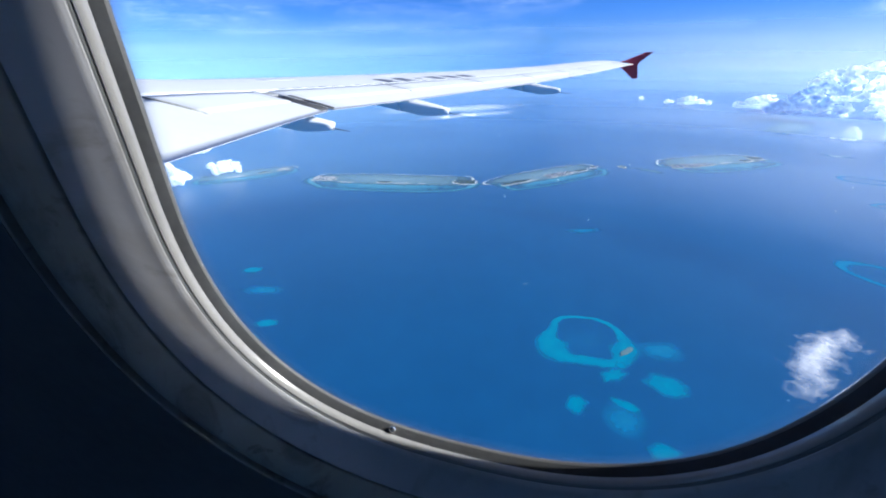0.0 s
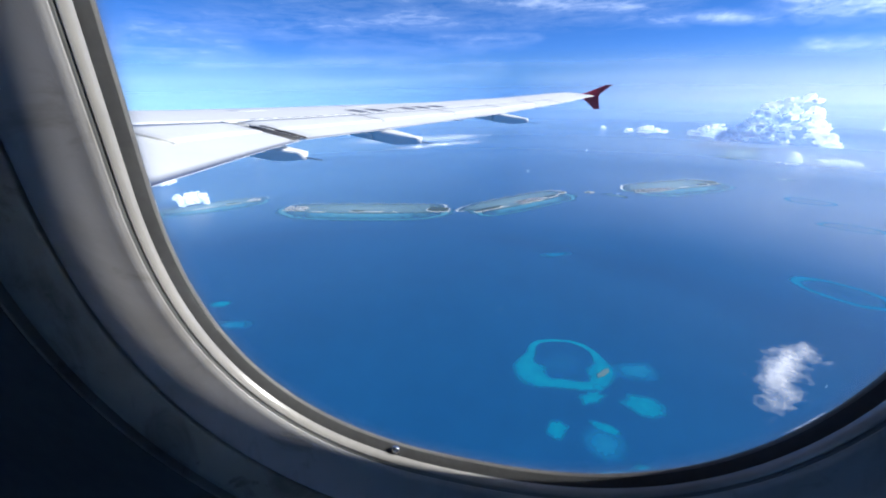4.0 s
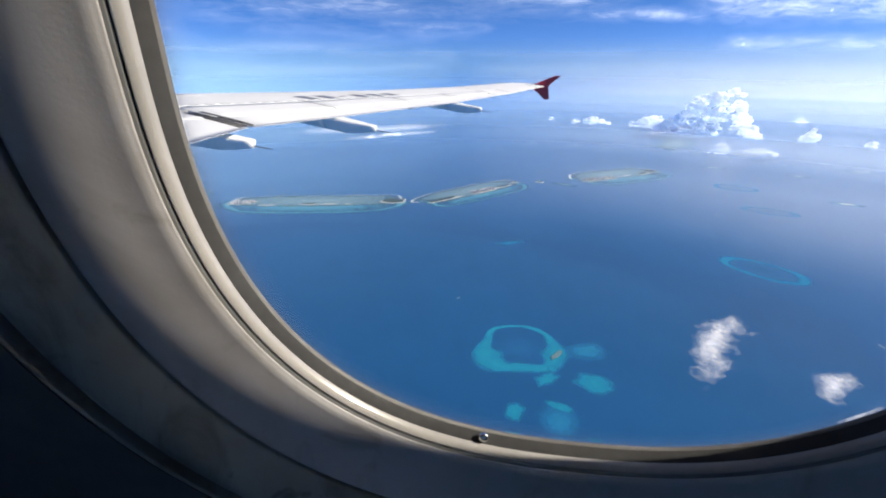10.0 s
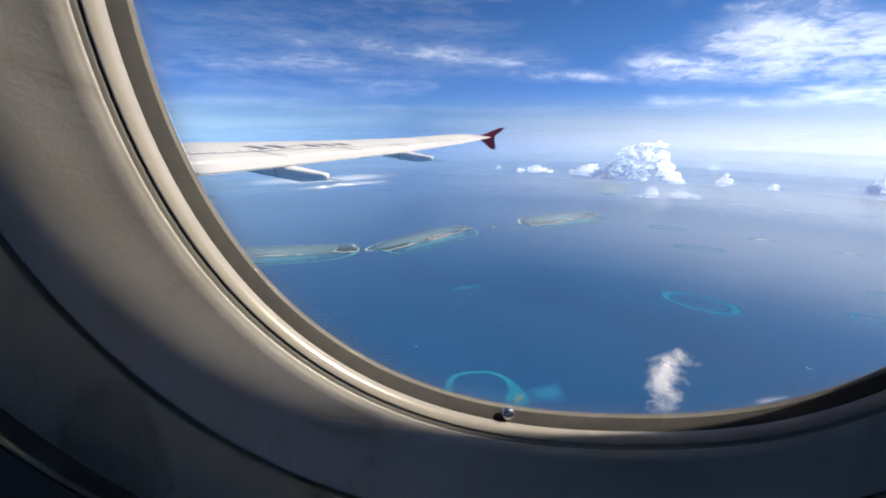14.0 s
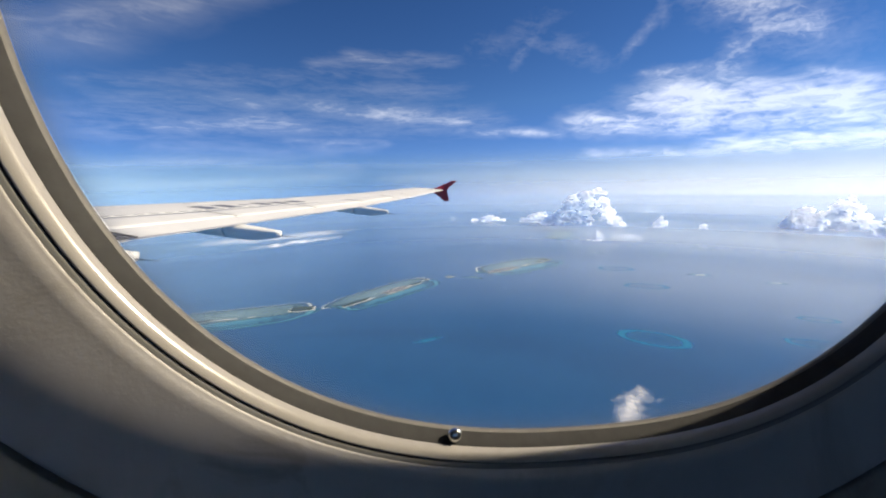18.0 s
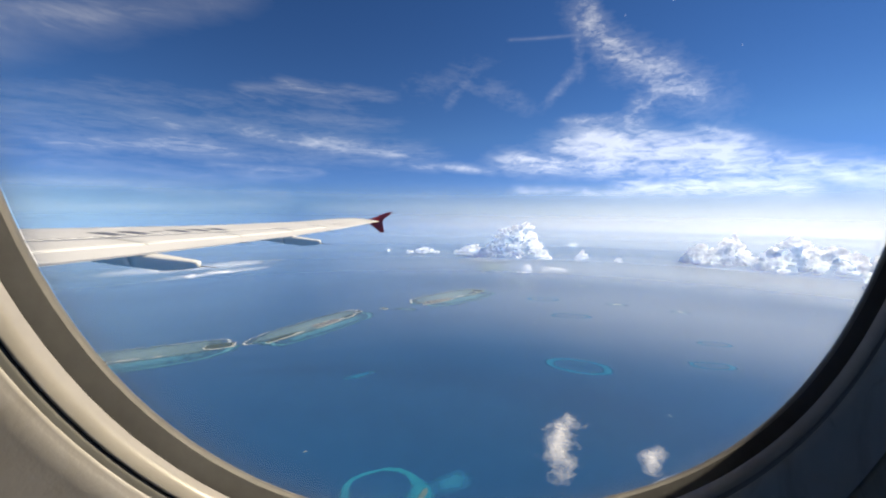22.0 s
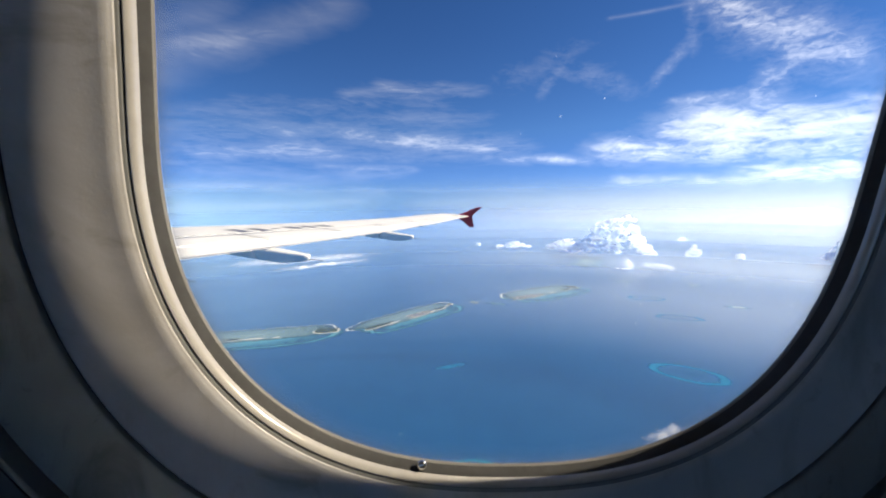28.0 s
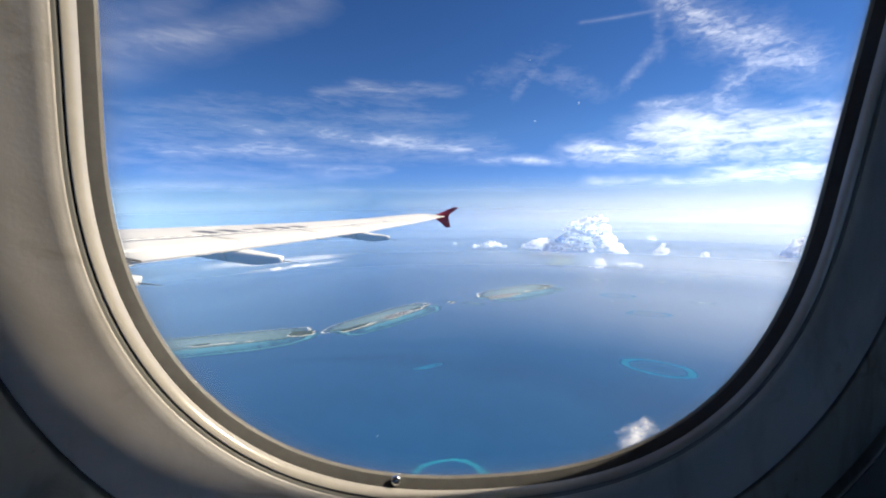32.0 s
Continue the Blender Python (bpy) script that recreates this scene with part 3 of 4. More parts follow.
slab("wall_fore", (-1.56, -2.4, Z - 1.16), (-1.5, 0.042, Z + 1.06), "grey cabin partition in shade", "wall")


def windowed_wall(name, y, thick, label):
    """The unseen opposite cabin side; its added row of oversized openings lets in fill light."""
    bm = bmesh.new()
    lo, hi, half = Z - 0.20, Z + 0.32, 0.20
    box_bm(bm, (-1.56, y, Z - 1.16), (1.56, y + thick, lo))
    box_bm(bm, (-1.56, y, hi), (1.56, y + thick, Z + 1.06))
    xs = [-1.25 + 0.5 * i for i in range(6)]
    edges = [-1.56] + [v for x in xs for v in (x - half, x + half)] + [1.56]
    for a, c in zip(edges[::2], edges[1::2]):
        box_bm(bm, (a, y, lo), (c, y + thick, hi))
    ob = part(name, bm, M_CABIN, smooth=False)
    ob.matrix_world = LEAN
    tagged(ob, label, "wall", kind="structure")


windowed_wall("wall_far", -2.46, 0.06, "grey opposite cabin side, unseen, with oversized openings added for fill light")

# ---- wing ----
# trailing edge in plan (x aft, y outboard), its height under the eye, chord and thickness, by span
SPAN = [(1.2, -2.30, -0.55, 5.6, 0.125), (3.7, -2.87, -0.60, 4.3, 0.12), (4.9, -3.15, -0.645, 3.75, 0.12), (6.4, -2.44, -0.64, 3.35, 0.115),
        (9.76, -0.84, -0.605, 2.55, 0.11), (12.6, 0.51, -0.52, 1.95, 0.10), (14.6, 1.46, -0.42, 1.55, 0.10), (15.2, 1.75, -0.39, 1.40, 0.09)]


def at_span(y):
    cols = list(zip(*SPAN))
    return [float(np.interp(y, cols[0], c)) for c in cols[1:]]


def foil(y, f, upper, lift=0.0):
    """A point of the wing's skin at span y and chord fraction f."""
    xt, zt, ch, th = at_span(y)
    t = 5 * th * (0.2969 * math.sqrt(max(f, 0)) - 0.126 * f - 0.3516 * f * f + 0.2843 * f ** 3 - 0.1030 * f ** 4)
    camber = 0.018 * (1 - (2 * f - 1) ** 2) * ch
    z = camber + (t * ch * (1.0 if upper else -0.85)) + (1 - f) * ch * 0.035
    return (xt - ch * (1 - f), y, EYE_LEVEL + zt + z + lift)


def loft(rings, closed_ends=True):
    n = len(rings[0])
    verts = [p for r in rings for p in r]
    faces = []
    for k in range(len(rings) - 1):
        for i in range(n):
            j = (i + 1) % n
            faces.append((k * n + i, k * n + j, (k + 1) * n + j, (k + 1) * n + i))
    if closed_ends:
        faces += [tuple(reversed(range(n))), tuple(range((len(rings) - 1) * n, len(rings) * n))]
    return verts, faces


def span_steps(y0, y1, n):
    return [y0 + (y1 - y0) * i / n for i in range(n + 1)]


def skin_piece(name, y0, y1, f0, f1, material, parent, label="", thick=None, lift=0.0, steps=8, nf=10):
    """A lofted piece of the wing between two spans and two chord fractions, full depth or a thin plate."""
    rings = []
    for y in span_steps(y0, y1, steps):
        fs = [f0 + (f1 - f0) * i / nf for i in range(nf + 1)]
        up = [foil(y, f, True, lift) for f in fs]
        lo = [(x, yy, z - thick) for x, yy, z in up] if thick else [foil(y, f, False) for f in fs]
        rings.append(up + lo[::-1])
    v, f = loft(rings)
    ob = mpart(name, v, f, material, parent, label)
    ob.data.shade_smooth()
    return ob


def build_fairing(wing, y, x_front, x_tail, z_tail, depth, width):
    """A wedge under the wing: pointed in front, deepest aft, keel narrower than the top, tail cut off blunt."""
    rings = []
    n, m = 22, 24
    xt, zt, ch, th = at_span(y)
    for i in range(n + 1):
        s = i / n
        x = x_front + (x_tail - x_front) * s
        w = width * (0.12 + 0.88 * min(1.0, s / 0.4) ** 0.7 if s < 0.4 else 1 - 0.62 * ((s - 0.4) / 0.6) ** 1.5)
        top = EYE_LEVEL + zt + 0.0 + (0.0 if s < 0.62 else (z_tail + 0.105 - zt) * ((s - 0.62) / 0.38) ** 1.1)
        bot = EYE_LEVEL + zt - 0.03 + (z_tail - depth * 0.08 - zt + 0.03) * min(1.0, s / 0.72) ** 0.95 + (0.03 * ((s - 0.72) / 0.28) ** 2 if s > 0.72 else 0.0)
        hgt = max(top - bot, 0.06)
        ring = []
        for k in range(m):
            a = 2 * math.pi * k / m
            ca, sa = math.cos(a), math.sin(a)
            v = math.copysign(abs(sa) ** 0.6, sa)
            keel = 0.42 + 0.58 * (0.5 + 0.5 * v)
            ring.append((x, y + w * keel * math.copysign(abs(ca) ** 0.6, ca), top - hgt / 2 + hgt / 2 * v))
        rings.append(ring)
    cut = int(n * 0.52)
    v, f = loft(rings[:cut + 1])
    base = mpart("fairing", v, f, M_FAIR, wing, "pale grey flap track fairing")
    v, f = loft([[(x + 0.012, yy, z) for x, yy, z in r] for r in rings[cut:]])
    mpart("fairing_tail", v, f, M_FAIR, base, "pale blunt fairing tail")
    bm = bmesh.new()
    bmesh.ops.create_cone(bm, segments=8, radius1=0.008, radius2=0.004, depth=0.26, cap_ends=True,
                          matrix=Matrix.Translation((x_tail + 0.12, y, EYE_LEVEL + z_tail + 0.015)) @ Matrix.Rotation(radians(98), 4, "Y"))
    part("static_wick", bm, M_GAP, base, "thin dark static discharger")


def build_wing():
    wing = thing("aircraft_wing", "white airliner wing with red wingtip fence and navy bars", "wing", loc=(0, 0, 0))
    skin_piece("wing_box", 1.2, 15.18, 0.0, 0.70, M_WHITE, wing, "white painted wing skin", steps=28, nf=22)
    skin_piece("hinge_gap", 1.3, 14.9, 0.69, 0.745, M_LINE, wing, "grey hinge gap", thick=0.03, lift=-0.022, steps=24, nf=3)
    # spoilers
    for a, b in ((3.0, 4.7), (4.95, 6.75), (6.77, 8.55), (8.57, 10.2), (10.22, 11.75)):
        skin_piece("spoiler", a, b, 0.708, 0.865, M_WHITE, wing, "white spoiler panel", thick=0.022, lift=0.004, steps=5, nf=5)
    for y in (3.0, 4.72, 6.745, 8.545, 10.195, 11.75):
        skin_piece("panel_joint", y, y + 0.03, 0.70, 0.872, M_LINE, wing, "grey panel joint", thick=0.02, lift=0.006, steps=1, nf=4)
    skin_piece("slat_joint", 5.0, 14.8, 0.165, 0.172, M_GREYMARK, wing, "grey slat joint", thick=0.006, lift=0.002, steps=20, nf=1)
    for y in (12.7, 14.71):
        skin_piece("panel_joint", y, y + 0.02, 0.71, 0.995, M_LINE, wing, "grey panel joint", thick=0.01, lift=0.004, steps=1, nf=4)
    # flaps and aileron
    for name, a, b, lab in (("inboard_flap", 1.3, 4.86, "white inboard flap"), ("outboard_flap", 4.96, 11.72, "white outboard flap"), ("aileron", 11.76, 14.7, "white aileron")):
        skin_piece(name, a, b, 0.735 if name != "aileron" else 0.71, 1.0, M_PANEL, wing, lab, lift=-0.006 if name != "aileron" else 0.0, steps=16, nf=10)
    skin_piece("tip_cap", 14.72, 15.2, 0.70, 1.0, M_WHITE, wing, "white wing tip", steps=3, nf=8)
    # dark slats between the two flaps
    for i in range(4):
        y = 4.70 + 0.09 * i
        skin_piece("seal_strip", y, y + 0.035, 0.80, 0.985, M_GAP, wing, "dark flap end seal", thick=0.02, lift=0.012, steps=2, nf=4)
    # tip fence
    fin = [(1.12, -0.355), (1.47, -0.28), (2.05, -0.045), (2.26, -0.04), (1.92, -0.31), (1.86, -0.41), (1.93, -0.80), (1.77, -0.825), (1.52, -0.60), (1.28, -0.44)]
    verts = []
    for y, g in ((15.20, 1.0), (15.23, 1.0), (15.27, 1.0), (15.30, 0.97)):
        c = (1.72, -0.37)
        verts += [(c[0] + (x - c[0]) * g, y, EYE_LEVEL + c[1] + (z - c[1]) * g) for x, z in fin]
    n = len(fin)
    faces = [tuple(range(n)), tuple(reversed(range(3 * n, 4 * n)))]
    for k in range(3):
        faces += [(k * n + i, (k + 1) * n + i, (k + 1) * n + (i + 1) % n, k * n + (i + 1) % n) for i in range(n)]
    mpart("wingtip_fence", verts, faces, M_RED, wing, "glossy red wingtip fence", smooth=False)
    build_fairing(wing, 9.76, -1.95, -0.30, -0.825, 0.27, 0.17)
    build_fairing(wing, 6.4, -3.55, -1.92, -0.875, 0.30, 0.20)
    build_fairing(wing, 4.5, -4.60, -2.91, -0.84, 0.32, 0.22)
    # static dischargers on the trailing edge, tip light
    for y in (8.0, 11.2, 12.0, 12.9, 13.7, 14.4):
        x, _, z = foil(y, 1.0, True)
        bm = bmesh.new()
        bmesh.ops.create_cone(bm, segments=8, radius1=0.007, radius2=0.003, depth=0.20, cap_ends=True, matrix=Matrix.Translation((x + 0.09, y, z - 0.01)) @ Matrix.Rotation(radians(96), 4, "Y"))
        part("static_wick", bm, M_GAP, wing, "thin dark static discharger")
    bm = bmesh.new()
    bmesh.ops.create_uvsphere(bm, u_segments=16, v_segments=8, radius=0.06, matrix=Matrix.Translation((1.45, 15.14, EYE_LEVEL - 0.36)) @ Matrix.Diagonal((2.2, 0.8, 0.6, 1)))
    part("tip_light", bm, M_STEEL, wing, "small clear wing tip light")
    for y, f in ((5.6, 0.42), (7.4, 0.40), (9.2, 0.40), (10.9, 0.40), (12.6, 0.40)):
        skin_piece("access_panel", y, y + 0.42, f, f + 0.05, M_PANEL, wing, "flush access panel", thick=0.004, lift=0.003, steps=3, nf=3)
    for y in (8.5, 12.0):
        skin_piece("panel_joint", y, y + 0.018, 0.18, 0.69, M_LINE, wing, "grey panel joint", thick=0.004, lift=0.002, steps=1, nf=10)
    # markings: plain bars
    y = 7.0
    for w in (0.19, 0.21, 0.15, 0.22, 0.20, 0.25):
        if w == 0.15:
            skin_piece("marking_bar", y, y + w, 0.60, 0.622, M_NAVY, wing, "navy dash", thick=0.004, lift=0.003, steps=2, nf=2)
        else:
            skin_piece("marking_bar", y, y + w, 0.565, 0.668, M_NAVY, wing, "navy bar", thick=0.004, lift=0.003, steps=3, nf=4)
        y += w + 0.17
    y = 5.2
    while y < 8.6:
        skin_piece("stencil_bar", y, y + 0.12, 0.677, 0.688, M_GREYMARK, wing, "small grey stencil bar", thick=0.003, lift=0.003, steps=1, nf=1)
        y += 0.19
    return wing


build_wing()


# ---- islands and reefs ----
def blob(p0, p1, width, seed, nu=96, nr=14, rough=0.18, bend=0.0, z=0.3, fat=0.5):
    """A long uneven patch of the sea between two ends: vertices in rings, faces, and how far each lies from the edge."""
    p0, p1 = Vector((*p0, 0)), Vector((*p1, 0))
    ax = p1 - p0
    L = ax.length
    ax.normalize()
    side = Vector((-ax.y, ax.x, 0))
    mid = (p0 + p1) / 2
    verts, edge = [mid + Vector((0, 0, z))], [1.0]
    for k in range(1, nr + 1):
        r = k / nr
        for i in range(nu):
            a = 2 * math.pi * i / nu
            ca, sa = math.cos(a), math.sin(a)
            nz = noise.fractal(Vector((ca * 1.6 + seed * 7.1, sa * 1.6, seed * 3.3)), 0.9, 2.1, 5) * rough
            q = r * (1 + nz)
            u = math.copysign(abs(ca) ** fat, ca) * L / 2 * q
            v = sa * width / 2 * q + bend * (1 - (u / (L / 2)) ** 2)
            verts.append(mid + ax * u + side * v + Vector((0, 0, z)))
            edge.append(1 - r)
    faces = [(0, 1 + i, 1 + (i + 1) % nu) for i in range(nu)]
    for k in range(nr - 1):
        a, b = 1 + k * nu, 1 + (k + 1) * nu
        faces += [(a + i, b + i, b + (i + 1) % nu, a + (i + 1) % nu) for i in range(nu)]
    return verts, faces, edge


def patch(name, parent, material, p0, p1, width, seed, label="", z=0.3, **kw):
    v, f, e = blob(p0, p1, width, seed, z=z, **kw)
    ob = mpart(name, v, f, material, parent, label)
    point_attr(ob, "edge", e)
    return ob


def ring_patch(name, parent, material, p0, p1, width, seed, inner, label="", z=0.3, nu=160, nr=8, rough=0.16, fat=0.8, bend=0.0, wide=0.12, arc=(0.0, 1.0), swell=()):
    """A rim of shallow reef: a band between an outer and an inner edge."""
    v, f, e = blob(p0, p1, width, seed, nu, nr, rough, bend, z, fat)
    c = v[0]
    out_v, edge = [], []
    rnd_phase = seed * 1.7
    for k in range(nr + 1):
        s = k / nr
        for i in range(nu):
            o = v[1 + (nr - 1) * nu + i]
            a = 2 * math.pi * i / nu
            for mid, spread, out, thick in swell:
                off = (math.degrees(a) - mid + 180) % 360 - 180
                g = math.exp(-(off / spread) ** 2)
                o = c.lerp(o, 1 + out * g)
            hole = min(0.97, inner - sum(th * math.exp(-(((math.degrees(a) - m0 + 180) % 360 - 180) / sp) ** 2) for m0, sp, ou, th in swell) + wide * noise.fractal(Vector((math.cos(a) * 1.1 + rnd_phase, math.sin(a) * 1.1, seed)), 0.8, 2.3, 6))
            out_v.append(c.lerp(o, hole + (1 - hole) * s))
            edge.append(1 - abs(2 * s - 1))
    faces = []
    for k in range(nr):
        a, b = k * nu, (k + 1) * nu
        faces += [(a + i, b + i, b + (i + 1) % nu, a + (i + 1) % nu) for i in range(int(arc[0] * nu), int(arc[1] * nu))]
    ob = mpart(name, out_v, faces, material, parent, label)
    point_attr(ob, "edge", edge)
    return ob


def along(p0, p1, s, v):
    ax, ay = p1[0] - p0[0], p1[1] - p0[1]
    L = math.hypot(ax, ay)
    return (p0[0] + ax * s - ay / L * v, p0[1] + ay * s + ax / L * v)


def build_island(p0, p1, width, seed, label, land, towns, sands, bend=0.0):
    """A long reef island; land, towns, sands: (from, to, sideways, width) along it."""
    isl = thing("reef_island", label, "island", "chain of reef islands")
    patch("shallows", isl, M_SHALLOW, along(p0, p1, -0.03, -width * 0.08), along(p0, p1, 1.03, -width * 0.08), width * 1.38, seed, "turquoise shallow water", 0.006, bend=bend, rough=0.10)
    ring_patch("lagoon_rim", isl, M_FRINGE, along(p0, p1, -0.01, -width * 0.1), along(p0, p1, 1.01, -width * 0.1), width * 1.16, seed, 0.84, "pale turquoise outer rim", 0.05, rough=0.10, fat=0.5, bend=bend, wide=0.10, arc=(0.42, 1.0))
    patch("reef_flat", isl, M_FLAT, along(p0, p1, 0.0, width * 0.12), along(p0, p1, 0.99, width * 0.12), width * 0.80, seed + 1, "pale reef flat", 0.10, bend=bend, rough=0.10)
    # bright surf along the seaward rim
    ring_patch("surf_line", isl, M_SURF, along(p0, p1, 0.0, width * 0.12), along(p0, p1, 0.99, width * 0.12), width * 0.83, seed + 1, 0.94, "thin white surf line", 0.16, rough=0.10, fat=0.5, bend=bend, wide=0.03, arc=(0.0, 0.52))
    for a, b, v, w in sands:
        patch("beach", isl, M_SAND, along(p0, p1, a, v), along(p0, p1, b, v), w, seed + a * 9, "white coral sand", 0.45, nu=48, nr=3, rough=0.3)
    for a, b, v, w in land:
        patch("beach", isl, M_SAND, along(p0, p1, a - 0.006, v - 1.6), along(p0, p1, b + 0.008, v - 1.6), w * 1.06 + 0.8, seed + a * 13 + 2, "white coral sand round the trees", 0.5, nu=56, nr=3, rough=0.3)
        patch("woodland", isl, M_GREEN, along(p0, p1, a, v), along(p0, p1, b, v), w, seed + a * 13 + 2, "dark green woodland", 0.65, nu=56, nr=4, rough=0.3)
    for a, b, v, w in towns:
        patch("beach", isl, M_SAND, along(p0, p1, a - 0.004, v - 1.0), along(p0, p1, b + 0.004, v - 1.0), w + 2.5, seed + a * 11 + 4, "white sand round the village", 0.6, nu=48, nr=3, rough=0.35)
        t = patch("village", isl, M_TOWN, along(p0, p1, a, v), along(p0, p1, b, v), w, seed + a * 11 + 4, "pale village ground", 0.85, nu=48, nr=3, rough=0.35)
        r = rnd(int(seed * 100 + a * 50))
        for name, mat, count, lab in (("houses", M_ROOF, 90, "tiny pale-roofed houses"), ("village_trees", M_GREEN, 60, "dark trees between the houses")):
            bm = bmesh.new()
            for _ in range(count):
                s, o = r.uniform(a + 0.07 * (b - a), b - 0.07 * (b - a)), v + r.uniform(-0.38, 0.38) * w
                x, y = along(p0, p1, s, o)
                k = r.uniform(0.45, 1.3)
                if name == "houses":
                    box_bm(bm, (x - k, y - k * 0.8, 0.8), (x + k, y + k * 0.8, 0.8 + r.uniform(0.6, 1.2)))
                else:
                    bmesh.ops.create_icosphere(bm, subdivisions=1, radius=k, matrix=Matrix.Translation((x, y, 1.0)) @ Matrix.Diagonal((1.0, 1.0, 0.7, 1)))
            part(name, bm, mat, t, lab, smooth=False)["kind"] = "stuff"
    return isl


def build_reef(p0, p1, width, seed, inner, label, rim=None, sandbar=None, group="", lagoon=True, fat=0.8, rough=0.16, wide=0.12, swell=()):
    reef = thing("coral_reef", label, "reef", group)
    if lagoon:
        patch("lagoon", reef, M_LAGOON, along(p0, p1, 0.03, 0), along(p0, p1, 0.97, 0), width * 0.95, seed, "blue lagoon", 0.006, fat=fat, rough=rough)
        ring_patch("rim", reef, rim or M_RIM, p0, p1, width, seed, inner, "turquoise reef rim", 0.03, fat=fat, rough=rough, wide=wide, swell=swell)
    else:
        patch("coral_head", reef, rim or M_RIM, p0, p1, width, seed, "turquoise coral patch", 0.012 + 0.05 * (seed % 1.0), fat=fat, rough=rough)
    if sandbar:
        patch("sand_bank", reef, M_BANK, sandbar[0], sandbar[1], sandbar[2], seed + 3, "tan sand bank", 0.5, nu=40, nr=3, rough=0.3)
    return reef


build_island((-395, 530), (-122, 580), 74, 1.0, "long pale reef island with turquoise edge and village", [(0.43, 0.51, -11, 7), (0.86, 0.98, -2, 20)], [(0.03, 0.17, 1, 22)], [(0.52, 0.62, -14, 3.5), (0.20, 0.30, -16, 3), (0.66, 0.70, -15, 3)], bend=-6)
build_island((-104, 566), (56, 722), 68, 2.0, "long pale reef island with dark woodland and village", [(0.08, 0.30, -5, 10), (0.73, 0.86, -4, 9), (0.92, 0.98, 3, 9)], [(0.46, 0.70, -5, 18)], [(0.10, 0.36, -10, 3), (0.70, 0.84, -8, 3), (0.88, 0.97, 0, 3)])
build_island((154, 752), (343, 850), 84, 3.0, "oval pale reef island with sandy shore and houses", [(0.73, 0.83, -6, 12), (0.86, 0.97, 4, 20)], [(0.06, 0.44, -13, 20)], [(0.50, 0.62, -12, 5)])
build_island((-570, 468), (-450, 582), 56, 4.0, "pale reef island with wide turquoise shallows", [(0.60, 0.72, 0, 8)], [(0.78, 0.92, 2, 10)], [(0.3, 0.5, -6, 5)])

islet = thing("reef_islet", "tiny dark wooded islet with sandy shore", "islet", "small islets between the islands")
patch("shallows", islet, M_SHALLOW, (84, 722), (104, 734), 26, 5.0, "turquoise shallow water", 0.006, nu=48, nr=5)
patch("beach", islet, M_SAND, (87, 722), (99, 731), 14, 5.2, "white coral sand", 0.4, nu=40, nr=3, rough=0.3)
patch("woodland", islet, M_GREEN, (89, 723), (97, 729), 10, 5.4, "dark green woodland", 0.6, nu=40, nr=3, rough=0.3)
islet = thing("reef_islet", "thin curved sand and reef islet", "islet", "small islets between the islands")
patch("shallows", islet, M_SHALLOW, (110, 722), (156, 698), 18, 6.0, "turquoise shallow water", 0.006, nu=56, nr=5, bend=4)
patch("reef_flat", islet, M_FLAT, (114, 721), (152, 701), 8, 6.3, "pale reef flat", 0.3, nu=48, nr=3, rough=0.3, bend=4)

far_isl = thing("reef_island", "distant hazy reef island under the tall cloud", "island", "chain of reef islands")
patch("shallows", far_isl, M_SHALLOW, (455, 1110), (590, 1340), 100, 7.0, "hazy turquoise shallows", 0.006, rough=0.3)
patch("reef_flat", far_isl, M_FLAT, (475, 1150), (570, 1310), 60, 7.2, "pale hazy reef flat", 0.3, rough=0.35)
for i, (cx, cy, r) in enumerate(((548, 650, 11), (622, 572, 9), (600, 840, 12), (470, 900, 12), (760, 900, 15))):
    o = thing("reef_islet", "far small islet in the haze", "islet", "far islets in the haze")
    patch("shallows", o, M_SHALLOW, (cx - 2 * r, cy + r), (cx + 2 * r, cy - r), r * 1.6, 30.0 + i, "pale shallows", 0.006, nu=40, nr=4)
    patch("beach", o, M_SAND, (cx - r * 0.8, cy + r * 0.3), (cx + r * 0.8, cy - r * 0.3), r * 0.4, 31.0 + i, "pale sand", 0.3, nu=30, nr=3, rough=0.35)

NEAR = "reefs in the near sea"
build_reef((-2, 233), (58, 239), 58, 11.0, 0.69, "ring-shaped turquoise coral reef round a blue lagoon", sandbar=((50, 226), (58, 236), 3.5), group=NEAR, rough=0.05, wide=0.08, swell=((208, 30, 0.30, 0.40), (340, 26, 0.20, 0.34), (155, 20, -0.12, 0.0), (265, 24, -0.10, 0.10), (90, 60, 0.0, -0.16)))
build_reef((46, 214), (52, 219), 8, 11.5, 0.3, "narrow turquoise spur of the ring reef", lagoon=False, group=NEAR, rough=0.3)
build_reef((58, 234), (92, 241), 22, 12.0, 0.3, "faint turquoise coral patch beside the ring reef", lagoon=False, rim=M_RIM_FAR, group=NEAR, rough=0.3)
build_reef((36, 200), (52, 212), 12, 13.0, 0.3, "small faint coral patch", lagoon=False, group=NEAR, rough=0.4)
build_reef((60, 207), (88, 204), 20, 14.0, 0.3, "bright turquoise speckled coral patch", lagoon=False, group=NEAR, rough=0.25)
build_reef((34, 178), (60, 166), 26, 15.0, 0.3, "large oval turquoise coral patch", lagoon=False, rim=M_RIM_FAR, group=NEAR, rough=0.12)
build_reef((40, 186), (58, 180), 8, 15.5, 0.3, "bright crescent of coral", lagoon=False, group=NEAR, rough=0.2)
build_reef((19, 168), (26, 184), 13, 16.0, 0.3, "small turquoise coral patch", lagoon=False, group=NEAR, rough=0.35)
